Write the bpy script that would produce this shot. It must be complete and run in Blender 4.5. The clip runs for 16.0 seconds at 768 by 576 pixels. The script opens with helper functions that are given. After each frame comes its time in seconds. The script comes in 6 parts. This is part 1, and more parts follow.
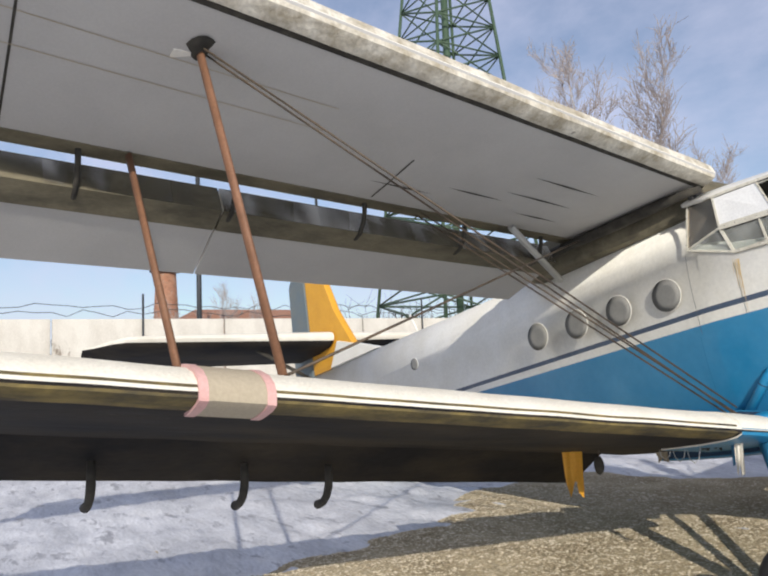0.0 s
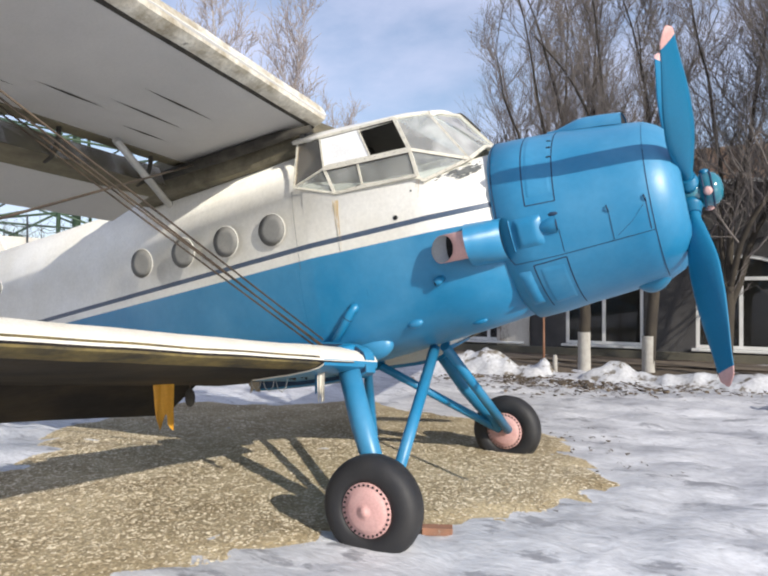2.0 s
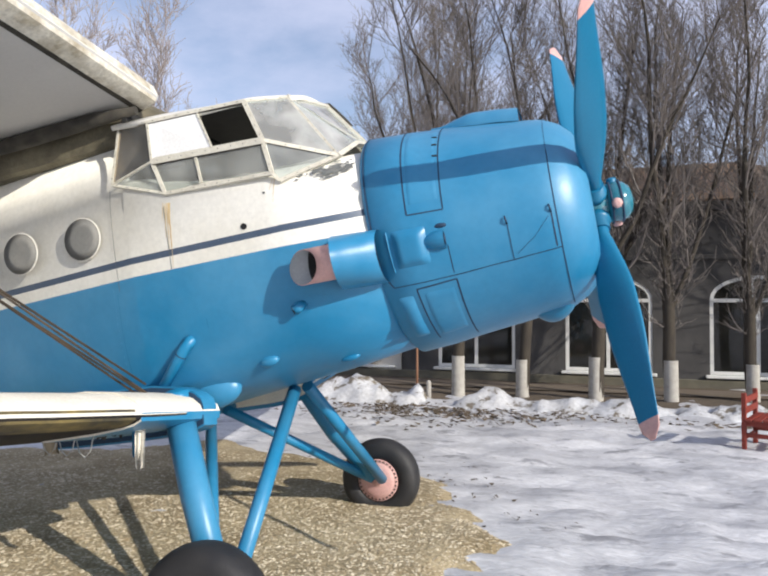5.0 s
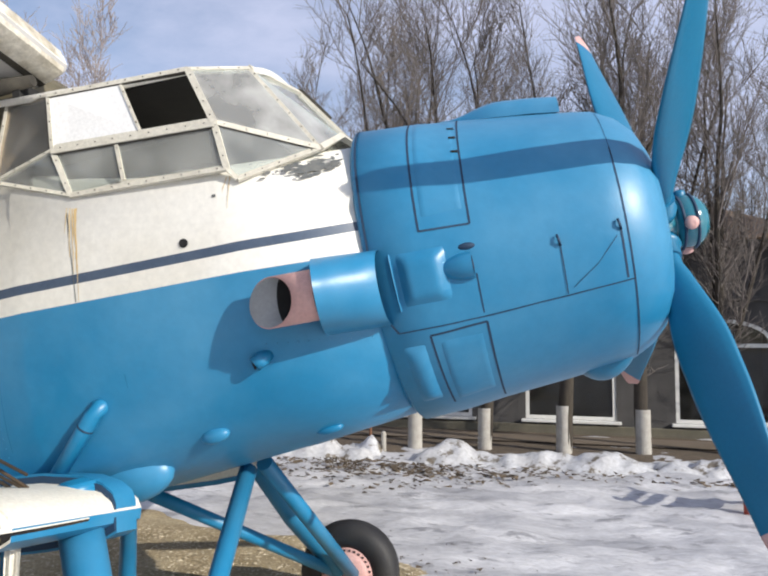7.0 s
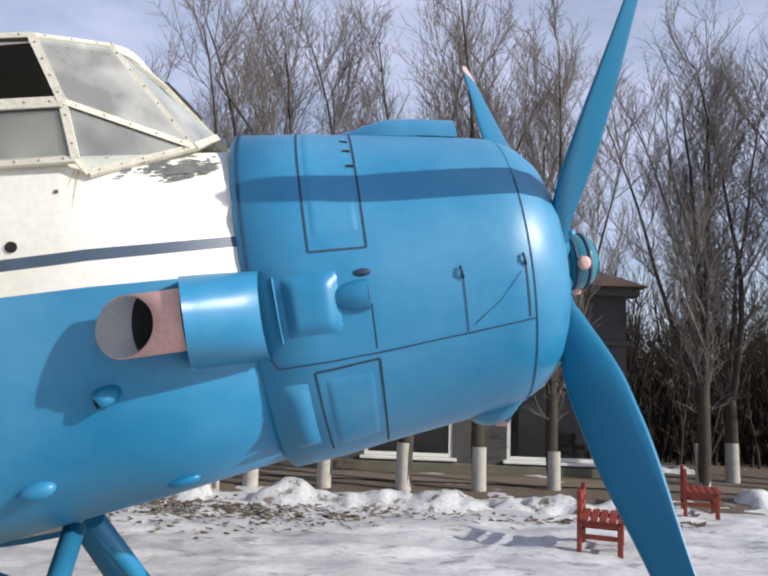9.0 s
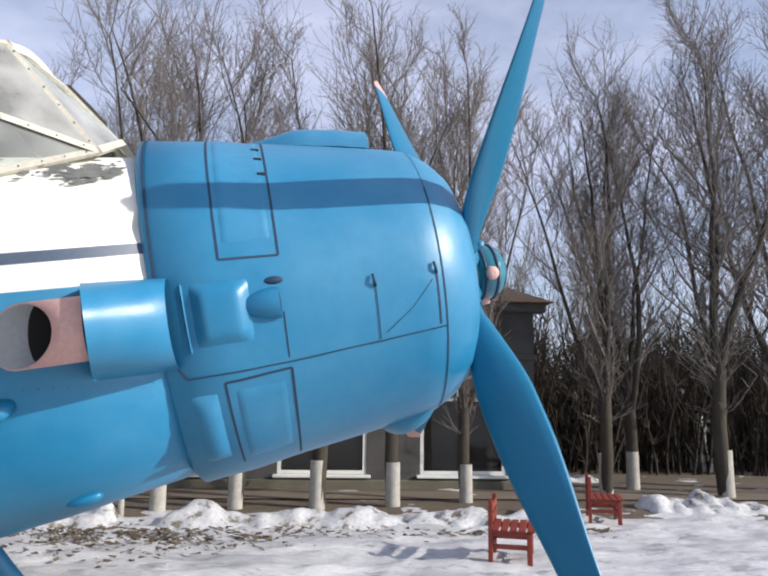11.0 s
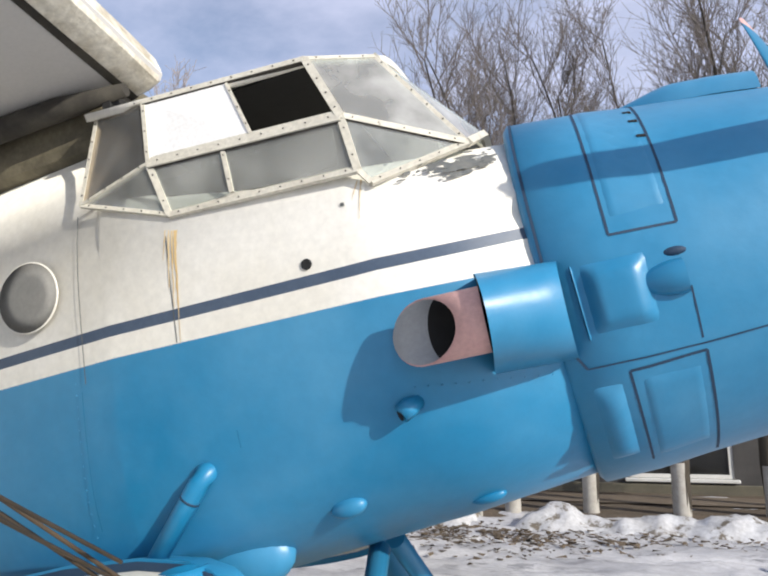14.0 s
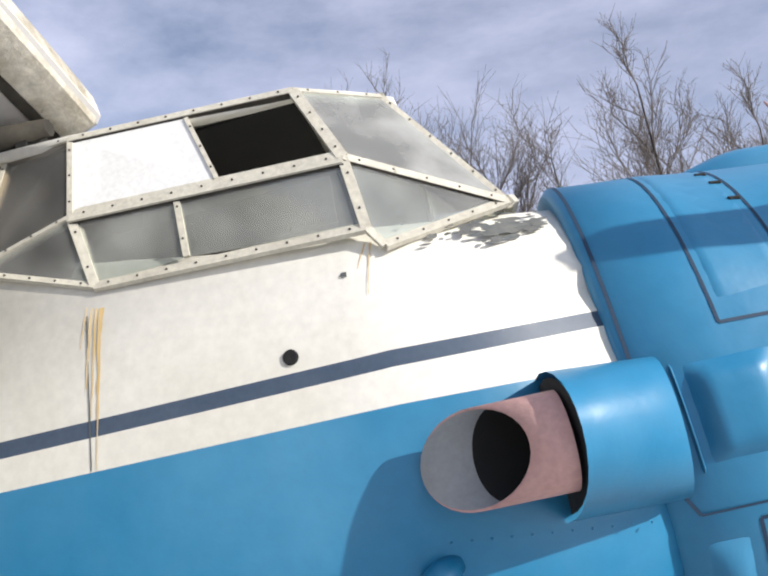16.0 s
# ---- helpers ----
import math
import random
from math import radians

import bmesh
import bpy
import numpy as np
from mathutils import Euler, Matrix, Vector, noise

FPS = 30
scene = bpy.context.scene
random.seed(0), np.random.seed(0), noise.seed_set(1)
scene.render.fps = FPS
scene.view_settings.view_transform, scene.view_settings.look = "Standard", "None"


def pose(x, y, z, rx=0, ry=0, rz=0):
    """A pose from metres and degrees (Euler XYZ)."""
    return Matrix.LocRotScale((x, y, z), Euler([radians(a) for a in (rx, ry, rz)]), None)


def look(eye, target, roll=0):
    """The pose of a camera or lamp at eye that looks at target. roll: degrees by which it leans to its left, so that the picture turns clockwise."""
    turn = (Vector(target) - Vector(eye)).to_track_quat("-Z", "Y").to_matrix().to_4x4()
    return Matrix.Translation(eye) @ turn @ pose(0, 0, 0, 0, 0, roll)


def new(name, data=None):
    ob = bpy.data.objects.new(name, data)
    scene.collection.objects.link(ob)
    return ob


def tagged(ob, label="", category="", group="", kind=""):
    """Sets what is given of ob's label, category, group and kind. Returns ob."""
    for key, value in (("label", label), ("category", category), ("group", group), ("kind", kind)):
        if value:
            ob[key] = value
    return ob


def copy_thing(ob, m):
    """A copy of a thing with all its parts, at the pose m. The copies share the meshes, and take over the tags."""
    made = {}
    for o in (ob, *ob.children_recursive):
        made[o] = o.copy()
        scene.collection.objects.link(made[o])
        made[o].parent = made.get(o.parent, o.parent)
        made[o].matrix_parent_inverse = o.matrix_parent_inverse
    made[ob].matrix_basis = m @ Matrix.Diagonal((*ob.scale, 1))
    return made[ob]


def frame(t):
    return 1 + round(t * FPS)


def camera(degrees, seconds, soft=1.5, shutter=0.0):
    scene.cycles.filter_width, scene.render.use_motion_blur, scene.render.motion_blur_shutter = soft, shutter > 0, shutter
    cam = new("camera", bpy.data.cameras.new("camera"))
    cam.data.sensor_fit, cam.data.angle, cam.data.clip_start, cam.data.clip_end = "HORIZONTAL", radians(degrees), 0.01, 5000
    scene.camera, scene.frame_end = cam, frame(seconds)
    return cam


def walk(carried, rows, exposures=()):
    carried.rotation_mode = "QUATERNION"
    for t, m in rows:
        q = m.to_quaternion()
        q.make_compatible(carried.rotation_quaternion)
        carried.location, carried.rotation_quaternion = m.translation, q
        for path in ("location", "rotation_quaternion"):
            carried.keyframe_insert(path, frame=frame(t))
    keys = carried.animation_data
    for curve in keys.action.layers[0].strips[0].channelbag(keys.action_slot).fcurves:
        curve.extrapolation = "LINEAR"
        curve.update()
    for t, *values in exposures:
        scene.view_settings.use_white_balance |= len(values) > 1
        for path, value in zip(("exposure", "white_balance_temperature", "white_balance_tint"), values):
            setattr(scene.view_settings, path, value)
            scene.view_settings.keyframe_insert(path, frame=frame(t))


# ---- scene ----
cam = camera(57.1, 16.0, soft=2.2)
PATH = [
    (0, (0.393, 0.237, 1.971), (-1.324, 1.240, 2.189), -2.40),
    (0.5, (0.391, 0.277, 1.996), (-1.182, 1.505, 2.127), -1.97),
    (1, (0.308, 0.316, 1.981), (-1.006, 1.820, 2.086), -0.50),
    (1.5, (0.344, 0.453, 1.972), (-0.801, 2.092, 2.029), -0.77),
    (2, (0.338, 0.599, 1.952), (-0.674, 2.324, 1.955), -0.00),
    (2.5, (0.346, 0.738, 1.946), (-0.530, 2.533, 1.852), -0.50),
    (3, (0.228, 0.830, 1.992), (-0.480, 2.701, 2.018), -0.06),
    (3.5, (0.186, 0.955, 1.990), (-0.501, 2.833, 2.036), 0.08),
    (6, (-0.544, 2.284, 2.063), (-1.210, 4.169, 2.123), 0.39),
    (6.5, (-0.750, 2.537, 2.080), (-1.308, 4.457, 2.134), 1.08),
    (7, (-0.857, 2.883, 2.081), (-1.369, 4.809, 2.250), 0.62),
    (7.5, (-1.022, 3.107, 2.084), (-1.411, 5.050, 2.360), 0.91),
    (8, (-1.146, 3.204, 2.121), (-1.397, 5.161, 2.445), 0.71),
    (8.5, (-1.165, 3.232, 2.130), (-1.354, 5.192, 2.478), 1.35),
    (9, (-1.139, 3.251, 2.106), (-1.194, 5.232, 2.375), 2.11),
    (11.5, (-1.133, 3.255, 2.063), (-0.940, 5.209, 2.440), 0.69),
    (12, (-1.152, 3.235, 2.059), (-0.989, 5.151, 2.609), 0.75),
    (12.5, (-1.159, 3.196, 2.127), (-1.033, 5.079, 2.788), 0.97),
    (13, (-1.195, 3.199, 2.073), (-1.135, 5.076, 2.760), 0.44),
    (13.5, (-1.306, 3.268, 2.012), (-1.566, 5.183, 2.528), 0.52),
    (14, (-1.418, 3.449, 2.026), (-2.103, 5.299, 2.358), -0.67),
    (14.5, (-1.572, 3.648, 2.007), (-2.307, 5.484, 2.306), -0.60),
    (15, (-1.721, 3.794, 2.066), (-2.295, 5.673, 2.439), -0.49),
    (15.5, (-1.838, 4.016, 2.048), (-2.379, 5.861, 2.598), -1.39),
    (16, (-1.883, 4.091, 2.123), (-2.369, 5.919, 2.772), -0.90),
]
walk(cam, [(t, look(eye, target, roll)) for t, eye, target, roll in PATH],
     [(0, -0.25), (1, -0.12), (2.5, 0.06), (7, -0.02), (8.5, -0.02), (11.3, 0.1), (12.5, 0.2), (13.2, 0.15), (14, 0.04), (16, 0.0)])

# ---- light ----
SUN_WAY = Vector((0.833, -0.352, 0.427)).normalized()
world = bpy.data.worlds.new("sky")
scene.world = world
world.use_nodes = True
wn, wl = world.node_tree.nodes, world.node_tree.links
wn.clear()
sky = wn.new("ShaderNodeTexSky")
sky.sky_type = "NISHITA"
sky.sun_disc = False
sky.sun_elevation = math.asin(SUN_WAY.z)
sky.sun_rotation = math.atan2(SUN_WAY.x, SUN_WAY.y)
sky.air_density, sky.dust_density, sky.ozone_density = 1.0, 0.6, 2.5
wcoord = wn.new("ShaderNodeTexCoord")
wmap = wn.new("ShaderNodeMapping")
wmap.inputs["Scale"].default_value = (1.0, 2.2, 3.0)
wnoise = wn.new("ShaderNodeTexNoise")
wnoise.inputs["Scale"].default_value = 2.3
wnoise.inputs["Detail"].default_value = 7
wnoise.inputs["Roughness"].default_value = 0.6
wramp = wn.new("ShaderNodeValToRGB")
wramp.color_ramp.elements[0].position, wramp.color_ramp.elements[1].position = 0.30, 0.78
wramp.color_ramp.elements[0].color, wramp.color_ramp.elements[1].color = (0.16, 0.16, 0.16, 1), (0.9, 0.9, 0.9, 1)
wmix = wn.new("ShaderNodeMix")
wmix.data_type = "RGBA"
wmix.inputs["B"].default_value = (5.9, 6.1, 7.8, 1)
wback = wn.new("ShaderNodeBackground")
wback.inputs["Strength"].default_value = 0.14
wout = wn.new("ShaderNodeOutputWorld")
wl.new(wcoord.outputs["Generated"], wmap.inputs["Vector"])
wl.new(wmap.outputs["Vector"], wnoise.inputs["Vector"])
wl.new(wnoise.outputs["Fac"], wramp.inputs["Fac"])
wl.new(wramp.outputs["Color"], wmix.inputs["Factor"])
wl.new(sky.outputs["Color"], wmix.inputs["A"])
wl.new(wmix.outputs["Result"], wback.inputs["Color"])
wl.new(wback.outputs["Background"], wout.inputs["Surface"])
sun_data = bpy.data.lights.new("sun", "SUN")
sun_data.energy, sun_data.angle, sun_data.color = 5.0, radians(0.6), (1.0, 0.94, 0.85)
sun = new("sun", sun_data)
sun.matrix_world = look(SUN_WAY * 60, (0, 0, 0))


# ---- materials ----
def material(name, base, rough=0.6, metal=0.0, second=None, amount=0.5, scale=3.0, grain=0.06, grain_scale=60.0, bump=0.15,
             bump_scale=40.0, spots=None, spot_scale=2.0, spot_level=0.62, stretch=(1, 1, 1), coat=0.0, per_object=0.0, spec=0.5):
    """Painted or raw surface: base colour, a second tone in large patches, fine grain, spots of a third colour, relief."""
    m = bpy.data.materials.new(name)
    m.use_nodes = True
    nodes, links = m.node_tree.nodes, m.node_tree.links
    bsdf = nodes["Principled BSDF"]
    coord = nodes.new("ShaderNodeTexCoord")
    mapping = nodes.new("ShaderNodeMapping")
    mapping.inputs["Scale"].default_value = stretch
    links.new(coord.outputs["Object"], mapping.inputs["Vector"])

    def tex(s, detail=5.0, roughness=0.6):
        n = nodes.new("ShaderNodeTexNoise")
        n.inputs["Scale"].default_value, n.inputs["Detail"].default_value, n.inputs["Roughness"].default_value = s, detail, roughness
        links.new(mapping.outputs["Vector"], n.inputs["Vector"])
        return n.outputs["Fac"]

    def ramp(fac, lo, hi):
        r = nodes.new("ShaderNodeMapRange")
        r.inputs["From Min"].default_value, r.inputs["From Max"].default_value = lo, hi
        links.new(fac, r.inputs["Value"])
        return r.outputs["Result"]

    def mix(fac, a, b, mode="MIX"):
        n = nodes.new("ShaderNodeMix")
        n.data_type, n.blend_type = "RGBA", mode
        for key, v in (("Factor", fac), ("A", a), ("B", b)):
            if isinstance(v, (int, float)):
                n.inputs[key].default_value = v
            elif isinstance(v, (tuple, list)):
                n.inputs[key].default_value = (*v[:3], 1)
            else:
                links.new(v, n.inputs[key])
        return n.outputs["Result"]

    colour = base
    if second is not None:
        f = nodes.new("ShaderNodeMath")
        f.operation = "MULTIPLY"
        f.inputs[1].default_value = amount
        links.new(ramp(tex(scale), 0.38, 0.66), f.inputs[0])
        colour = mix(f.outputs[0], base, second)
    if spots is not None:
        colour = mix(ramp(tex(spot_scale, 8.0, 0.7), spot_level, spot_level + 0.06), colour, spots)
    g = ramp(tex(grain_scale, 3.0), 0.3, 0.7)
    dark = tuple(1 - grain * 2.2 for _ in range(3))
    colour = mix(g, colour, mix(1.0, colour, dark, "MULTIPLY") if not isinstance(colour, tuple) else tuple(c * dark[0] for c in colour))
    if per_object:
        info = nodes.new("ShaderNodeObjectInfo")
        r = nodes.new("ShaderNodeMapRange")
        r.inputs["To Min"].default_value, r.inputs["To Max"].default_value = 1 - per_object, 1 + per_object
        links.new(info.outputs["Random"], r.inputs["Value"])
        v = nodes.new("ShaderNodeHueSaturation")
        links.new(r.outputs["Result"], v.inputs["Value"])
        links.new(colour, v.inputs["Color"])
        colour = v.outputs["Color"]
    links.new(colour, bsdf.inputs["Base Color"])
    rr = nodes.new("ShaderNodeMapRange")
    rr.inputs["To Min"].default_value, rr.inputs["To Max"].default_value = max(rough - 0.08, 0.02), min(rough + 0.1, 1)
    links.new(tex(scale * 4), rr.inputs["Value"])
    links.new(rr.outputs["Result"], bsdf.inputs["Roughness"])
    bsdf.inputs["Metallic"].default_value = metal
    bsdf.inputs["Coat Weight"].default_value = coat
    bsdf.inputs["Specular IOR Level"].default_value = spec
    if bump:
        b = nodes.new("ShaderNodeBump")
        b.inputs["Strength"].default_value, b.inputs["Distance"].default_value = bump, 0.02
        links.new(tex(bump_scale), b.inputs["Height"])
        links.new(b.outputs["Normal"], bsdf.inputs["Normal"])
    return m


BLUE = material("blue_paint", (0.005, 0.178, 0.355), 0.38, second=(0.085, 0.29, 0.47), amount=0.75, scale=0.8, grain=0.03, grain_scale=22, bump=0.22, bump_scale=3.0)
BLUE_DEEP = material("blue_propeller_paint", (0.004, 0.148, 0.28), 0.4, second=(0.010, 0.18, 0.34), scale=2, grain=0.04, bump=0.04, bump_scale=9)
CREAM = material("cream_paint", (0.82, 0.80, 0.73), 0.5, second=(0.68, 0.645, 0.54), amount=0.6, scale=1.6, grain=0.05, grain_scale=30, bump=0.06, bump_scale=6,
                 spots=(0.5, 0.46, 0.37), spot_scale=3.1, spot_level=0.66)
STRIPE = material("dark_blue_stripe", (0.055, 0.085, 0.135), 0.5, second=(0.09, 0.12, 0.17), scale=5, bump=0.03)
STRIPE_WORN = material("bare_primer", (0.10, 0.11, 0.11), 0.7, second=(0.22, 0.21, 0.18), scale=20, bump=0)
GREY_FABRIC = material("grey_wing_fabric", (0.50, 0.49, 0.47), 0.75, second=(0.42, 0.41, 0.395), amount=0.7, scale=0.9, grain=0.03, bump=0.05, bump_scale=8)
LE_DIRTY = material("weathered_leading_edge", (0.74, 0.70, 0.60), 0.75, second=(0.36, 0.31, 0.22), amount=0.95, scale=6, grain=0.12, grain_scale=40, bump=0.5, bump_scale=14,
                    spots=(0.12, 0.11, 0.09), spot_scale=7, spot_level=0.64)
LE_CREAM = material("cream_lower_leading_edge", (0.80, 0.76, 0.66), 0.6, second=(0.66, 0.61, 0.5), scale=4, grain=0.08, bump=0.25, bump_scale=10, spots=(0.4, 0.3, 0.2), spot_scale=5, spot_level=0.7)
# Grime and the underside's shade, mixed into one near-black colour.
UNDER_DARK = material("grimy_shade_dark_fabric", (0.013, 0.013, 0.015), 0.7, second=(0.062, 0.05, 0.034), amount=0.8, scale=1.9, grain=0.1, grain_scale=25, bump=0.5, bump_scale=5,
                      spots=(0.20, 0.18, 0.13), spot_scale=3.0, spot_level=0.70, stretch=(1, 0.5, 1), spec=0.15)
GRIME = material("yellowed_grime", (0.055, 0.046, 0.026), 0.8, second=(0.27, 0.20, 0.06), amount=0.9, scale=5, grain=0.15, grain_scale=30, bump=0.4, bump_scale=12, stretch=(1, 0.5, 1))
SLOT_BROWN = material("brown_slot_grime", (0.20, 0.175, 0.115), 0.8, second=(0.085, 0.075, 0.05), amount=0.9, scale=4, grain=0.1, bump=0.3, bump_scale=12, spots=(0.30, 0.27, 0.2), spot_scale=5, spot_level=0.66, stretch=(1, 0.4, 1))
RUST = material("rusty_strut_paint", (0.20, 0.095, 0.05), 0.65, second=(0.30, 0.15, 0.085), scale=6, grain=0.12, bump=0.3, spots=(0.42, 0.33, 0.24), spot_scale=4, spot_level=0.68)
CABLE = material("dark_wire", (0.055, 0.042, 0.03), 0.6, 0.2, second=(0.17, 0.115, 0.07), scale=4)
# Near-black: shade of holes and recesses in the colour; also hinges, bolts.
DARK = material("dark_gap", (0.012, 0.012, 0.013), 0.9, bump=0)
SEAM = material("dark_seam", (0.012, 0.04, 0.085), 0.7, bump=0)
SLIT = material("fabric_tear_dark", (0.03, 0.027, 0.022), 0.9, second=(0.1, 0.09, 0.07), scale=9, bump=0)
MOUTH_GREY = material("pale_pipe_mouth", (0.40, 0.42, 0.44), 0.7, second=(0.3, 0.31, 0.32), scale=6, bump=0)
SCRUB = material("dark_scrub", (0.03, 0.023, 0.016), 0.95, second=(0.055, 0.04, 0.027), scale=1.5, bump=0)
RUBBER = material("black_tyre_rubber", (0.016, 0.016, 0.018), 0.62, second=(0.04, 0.038, 0.036), scale=5, bump=0.15, bump_scale=60)
PINK = material("faded_pink_paint", (0.63, 0.36, 0.33), 0.6, second=(0.7, 0.46, 0.42), scale=6, grain=0.07, bump=0.15)
STEEL = material("bare_metal", (0.42, 0.42, 0.42), 0.35, 0.85, second=(0.25, 0.25, 0.25), scale=6, bump=0.08)
YELLOW = material("yellow_paint", (0.72, 0.36, 0.025), 0.55, second=(0.6, 0.28, 0.02), scale=3, bump=0.06)
RUDDER = material("grey_blue_rudder_fabric", (0.13, 0.17, 0.19), 0.7, second=(0.2, 0.2, 0.17), scale=3, bump=0.15)
TAN = material("tan_patch_fabric", (0.42, 0.36, 0.26), 0.8, second=(0.45, 0.38, 0.28), scale=5, bump=0.2)
FRAME = material("chipped_white_frame", (0.66, 0.63, 0.53), 0.55, second=(0.48, 0.44, 0.36), scale=9, grain=0.1, bump=0.2, spots=(0.10, 0.085, 0.06), spot_scale=14, spot_level=0.68)
WHITE = material("white_panel", (0.86, 0.86, 0.84), 0.4, bump=0.02)
GREY_BAR = material("light_grey_metal", (0.5, 0.5, 0.48), 0.5, 0.3, second=(0.38, 0.37, 0.34), scale=6)
RUSTSTAIN = material("orange_rust_stain", (0.64, 0.42, 0.13), 0.7, second=(0.76, 0.70, 0.56), amount=0.6, scale=9, bump=0, stretch=(6, 1, 0.25))
HUB_GLOSS = material("glossy_hub_paint", (0.02, 0.16, 0.22), 0.14, second=(0.03, 0.19, 0.25), scale=6, grain=0.03, bump=0.05, bump_scale=20, coat=0.6)
SNOW = material("old_snow", (0.76, 0.76, 0.775), 0.5, second=(0.46, 0.465, 0.49), amount=0.85, scale=0.55, grain=0.11, grain_scale=11, bump=1.0, bump_scale=5.5,
                spots=(0.38, 0.38, 0.40), spot_scale=1.5, spot_level=0.56, stretch=(1, 2.6, 1))
DIRTY_SNOW = material("dirty_snow", (0.66, 0.67, 0.69), 0.6, second=(0.44, 0.43, 0.42), scale=2.2, grain=0.14, grain_scale=14, bump=0.9, bump_scale=7, spots=(0.2, 0.17, 0.13), spot_scale=3.2, spot_level=0.545)
GRAVEL = material("tan_gravel", (0.58, 0.475, 0.295), 0.9, second=(0.31, 0.235, 0.125), amount=0.9, scale=1.3, grain=0.22, grain_scale=30, bump=1.0, bump_scale=26, spots=(0.62, 0.52, 0.35), spot_scale=18, spot_level=0.56)
PEBBLE = material("pebble", (0.80, 0.70, 0.52), 0.85, second=(0.30, 0.22, 0.115), amount=0.95, scale=16, bump=0.2)
MUD = material("brown_verge_earth", (0.15, 0.115, 0.08), 0.9, second=(0.085, 0.065, 0.045), scale=2, grain=0.2, grain_scale=18, bump=0.8, bump_scale=12, spots=(0.62, 0.62, 0.64), spot_scale=1.1, spot_level=0.64)
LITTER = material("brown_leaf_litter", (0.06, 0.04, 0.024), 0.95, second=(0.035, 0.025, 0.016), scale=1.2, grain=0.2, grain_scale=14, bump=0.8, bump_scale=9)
ROAD = material("wet_road", (0.16, 0.125, 0.09), 0.7, second=(0.22, 0.18, 0.14), scale=1.2, bump=0.2)
BARK = material("grey_brown_bark", (0.042, 0.034, 0.026), 0.9, second=(0.09, 0.074, 0.05), scale=6, grain=0.15, bump=0.7, bump_scale=30, stretch=(1, 1, 0.3))
TWIG = material("bare_twigs", (0.165, 0.143, 0.13), 0.9, second=(0.23, 0.20, 0.178), scale=2, bump=0)
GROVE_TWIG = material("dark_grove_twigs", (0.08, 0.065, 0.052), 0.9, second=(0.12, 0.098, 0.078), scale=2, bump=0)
BIRCH = material("pale_bark", (0.5, 0.46, 0.42), 0.9, second=(0.2, 0.17, 0.14), scale=4, bump=0.3)
BIRCH_TWIG = material("pale_birch_twigs", (0.42, 0.36, 0.33), 0.9, bump=0)
LIME = material("whitewash", (0.46, 0.44, 0.40), 0.9, second=(0.28, 0.26, 0.22), scale=6, grain=0.1, bump=0.5, bump_scale=25)
# Stucco grey lowered to carry the shade that the trees throw on it.
STUCCO = material("stucco_with_tree_shade", (0.062, 0.06, 0.06), 0.9, second=(0.105, 0.1, 0.096), amount=0.8, scale=1.1, grain=0.08, bump=0.3, bump_scale=20, spots=(0.16, 0.15, 0.14), spot_scale=1.6, spot_level=0.64)
PLINTH = material("damp_plinth", (0.13, 0.12, 0.09), 0.9, second=(0.2, 0.18, 0.13), scale=3, bump=0.4)
ROOF = material("rusty_roof_sheet", (0.34, 0.20, 0.09), 0.7, second=(0.25, 0.15, 0.08), scale=3, bump=0.2, stretch=(4, 0.5, 1))
WINDOW_WHITE = material("white_window_frame", (0.78, 0.78, 0.75), 0.5, second=(0.65, 0.64, 0.6), scale=5, bump=0.05)
BENCH_RED = material("red_bench_paint", (0.25, 0.036, 0.02), 0.55, second=(0.16, 0.025, 0.016), scale=5, grain=0.1, bump=0.2, per_object=0.08)
CONCRETE = material("whitewashed_concrete", (0.66, 0.63, 0.56), 0.9, second=(0.46, 0.42, 0.36), amount=0.9, scale=0.8, grain=0.1, bump=0.3, spots=(0.22, 0.18, 0.14), spot_scale=1.3, spot_level=0.60, stretch=(1, 1, 0.4))
BRICK = material("brick_masonry", (0.36, 0.17, 0.10), 0.9, second=(0.46, 0.27, 0.18), scale=1.5, grain=0.2, grain_scale=6, bump=0.3, spots=(0.55, 0.47, 0.38), spot_scale=3, spot_level=0.6)
LATTICE = material("green_tower_steel", (0.055, 0.10, 0.06), 0.6, 0.2, second=(0.09, 0.13, 0.08), scale=2, bump=0)
POLE = material("dark_pole", (0.045, 0.05, 0.055), 0.6, 0.3, bump=0)
PLASTER = material("white_statue_plaster", (0.72, 0.72, 0.70), 0.8, second=(0.55, 0.55, 0.53), scale=5)
# Near-black that puts the unlit cockpit's shade into the colour.
COCKPIT_SHADE = material("cockpit_shade_black", (0.02, 0.02, 0.02), 0.9, bump=0)


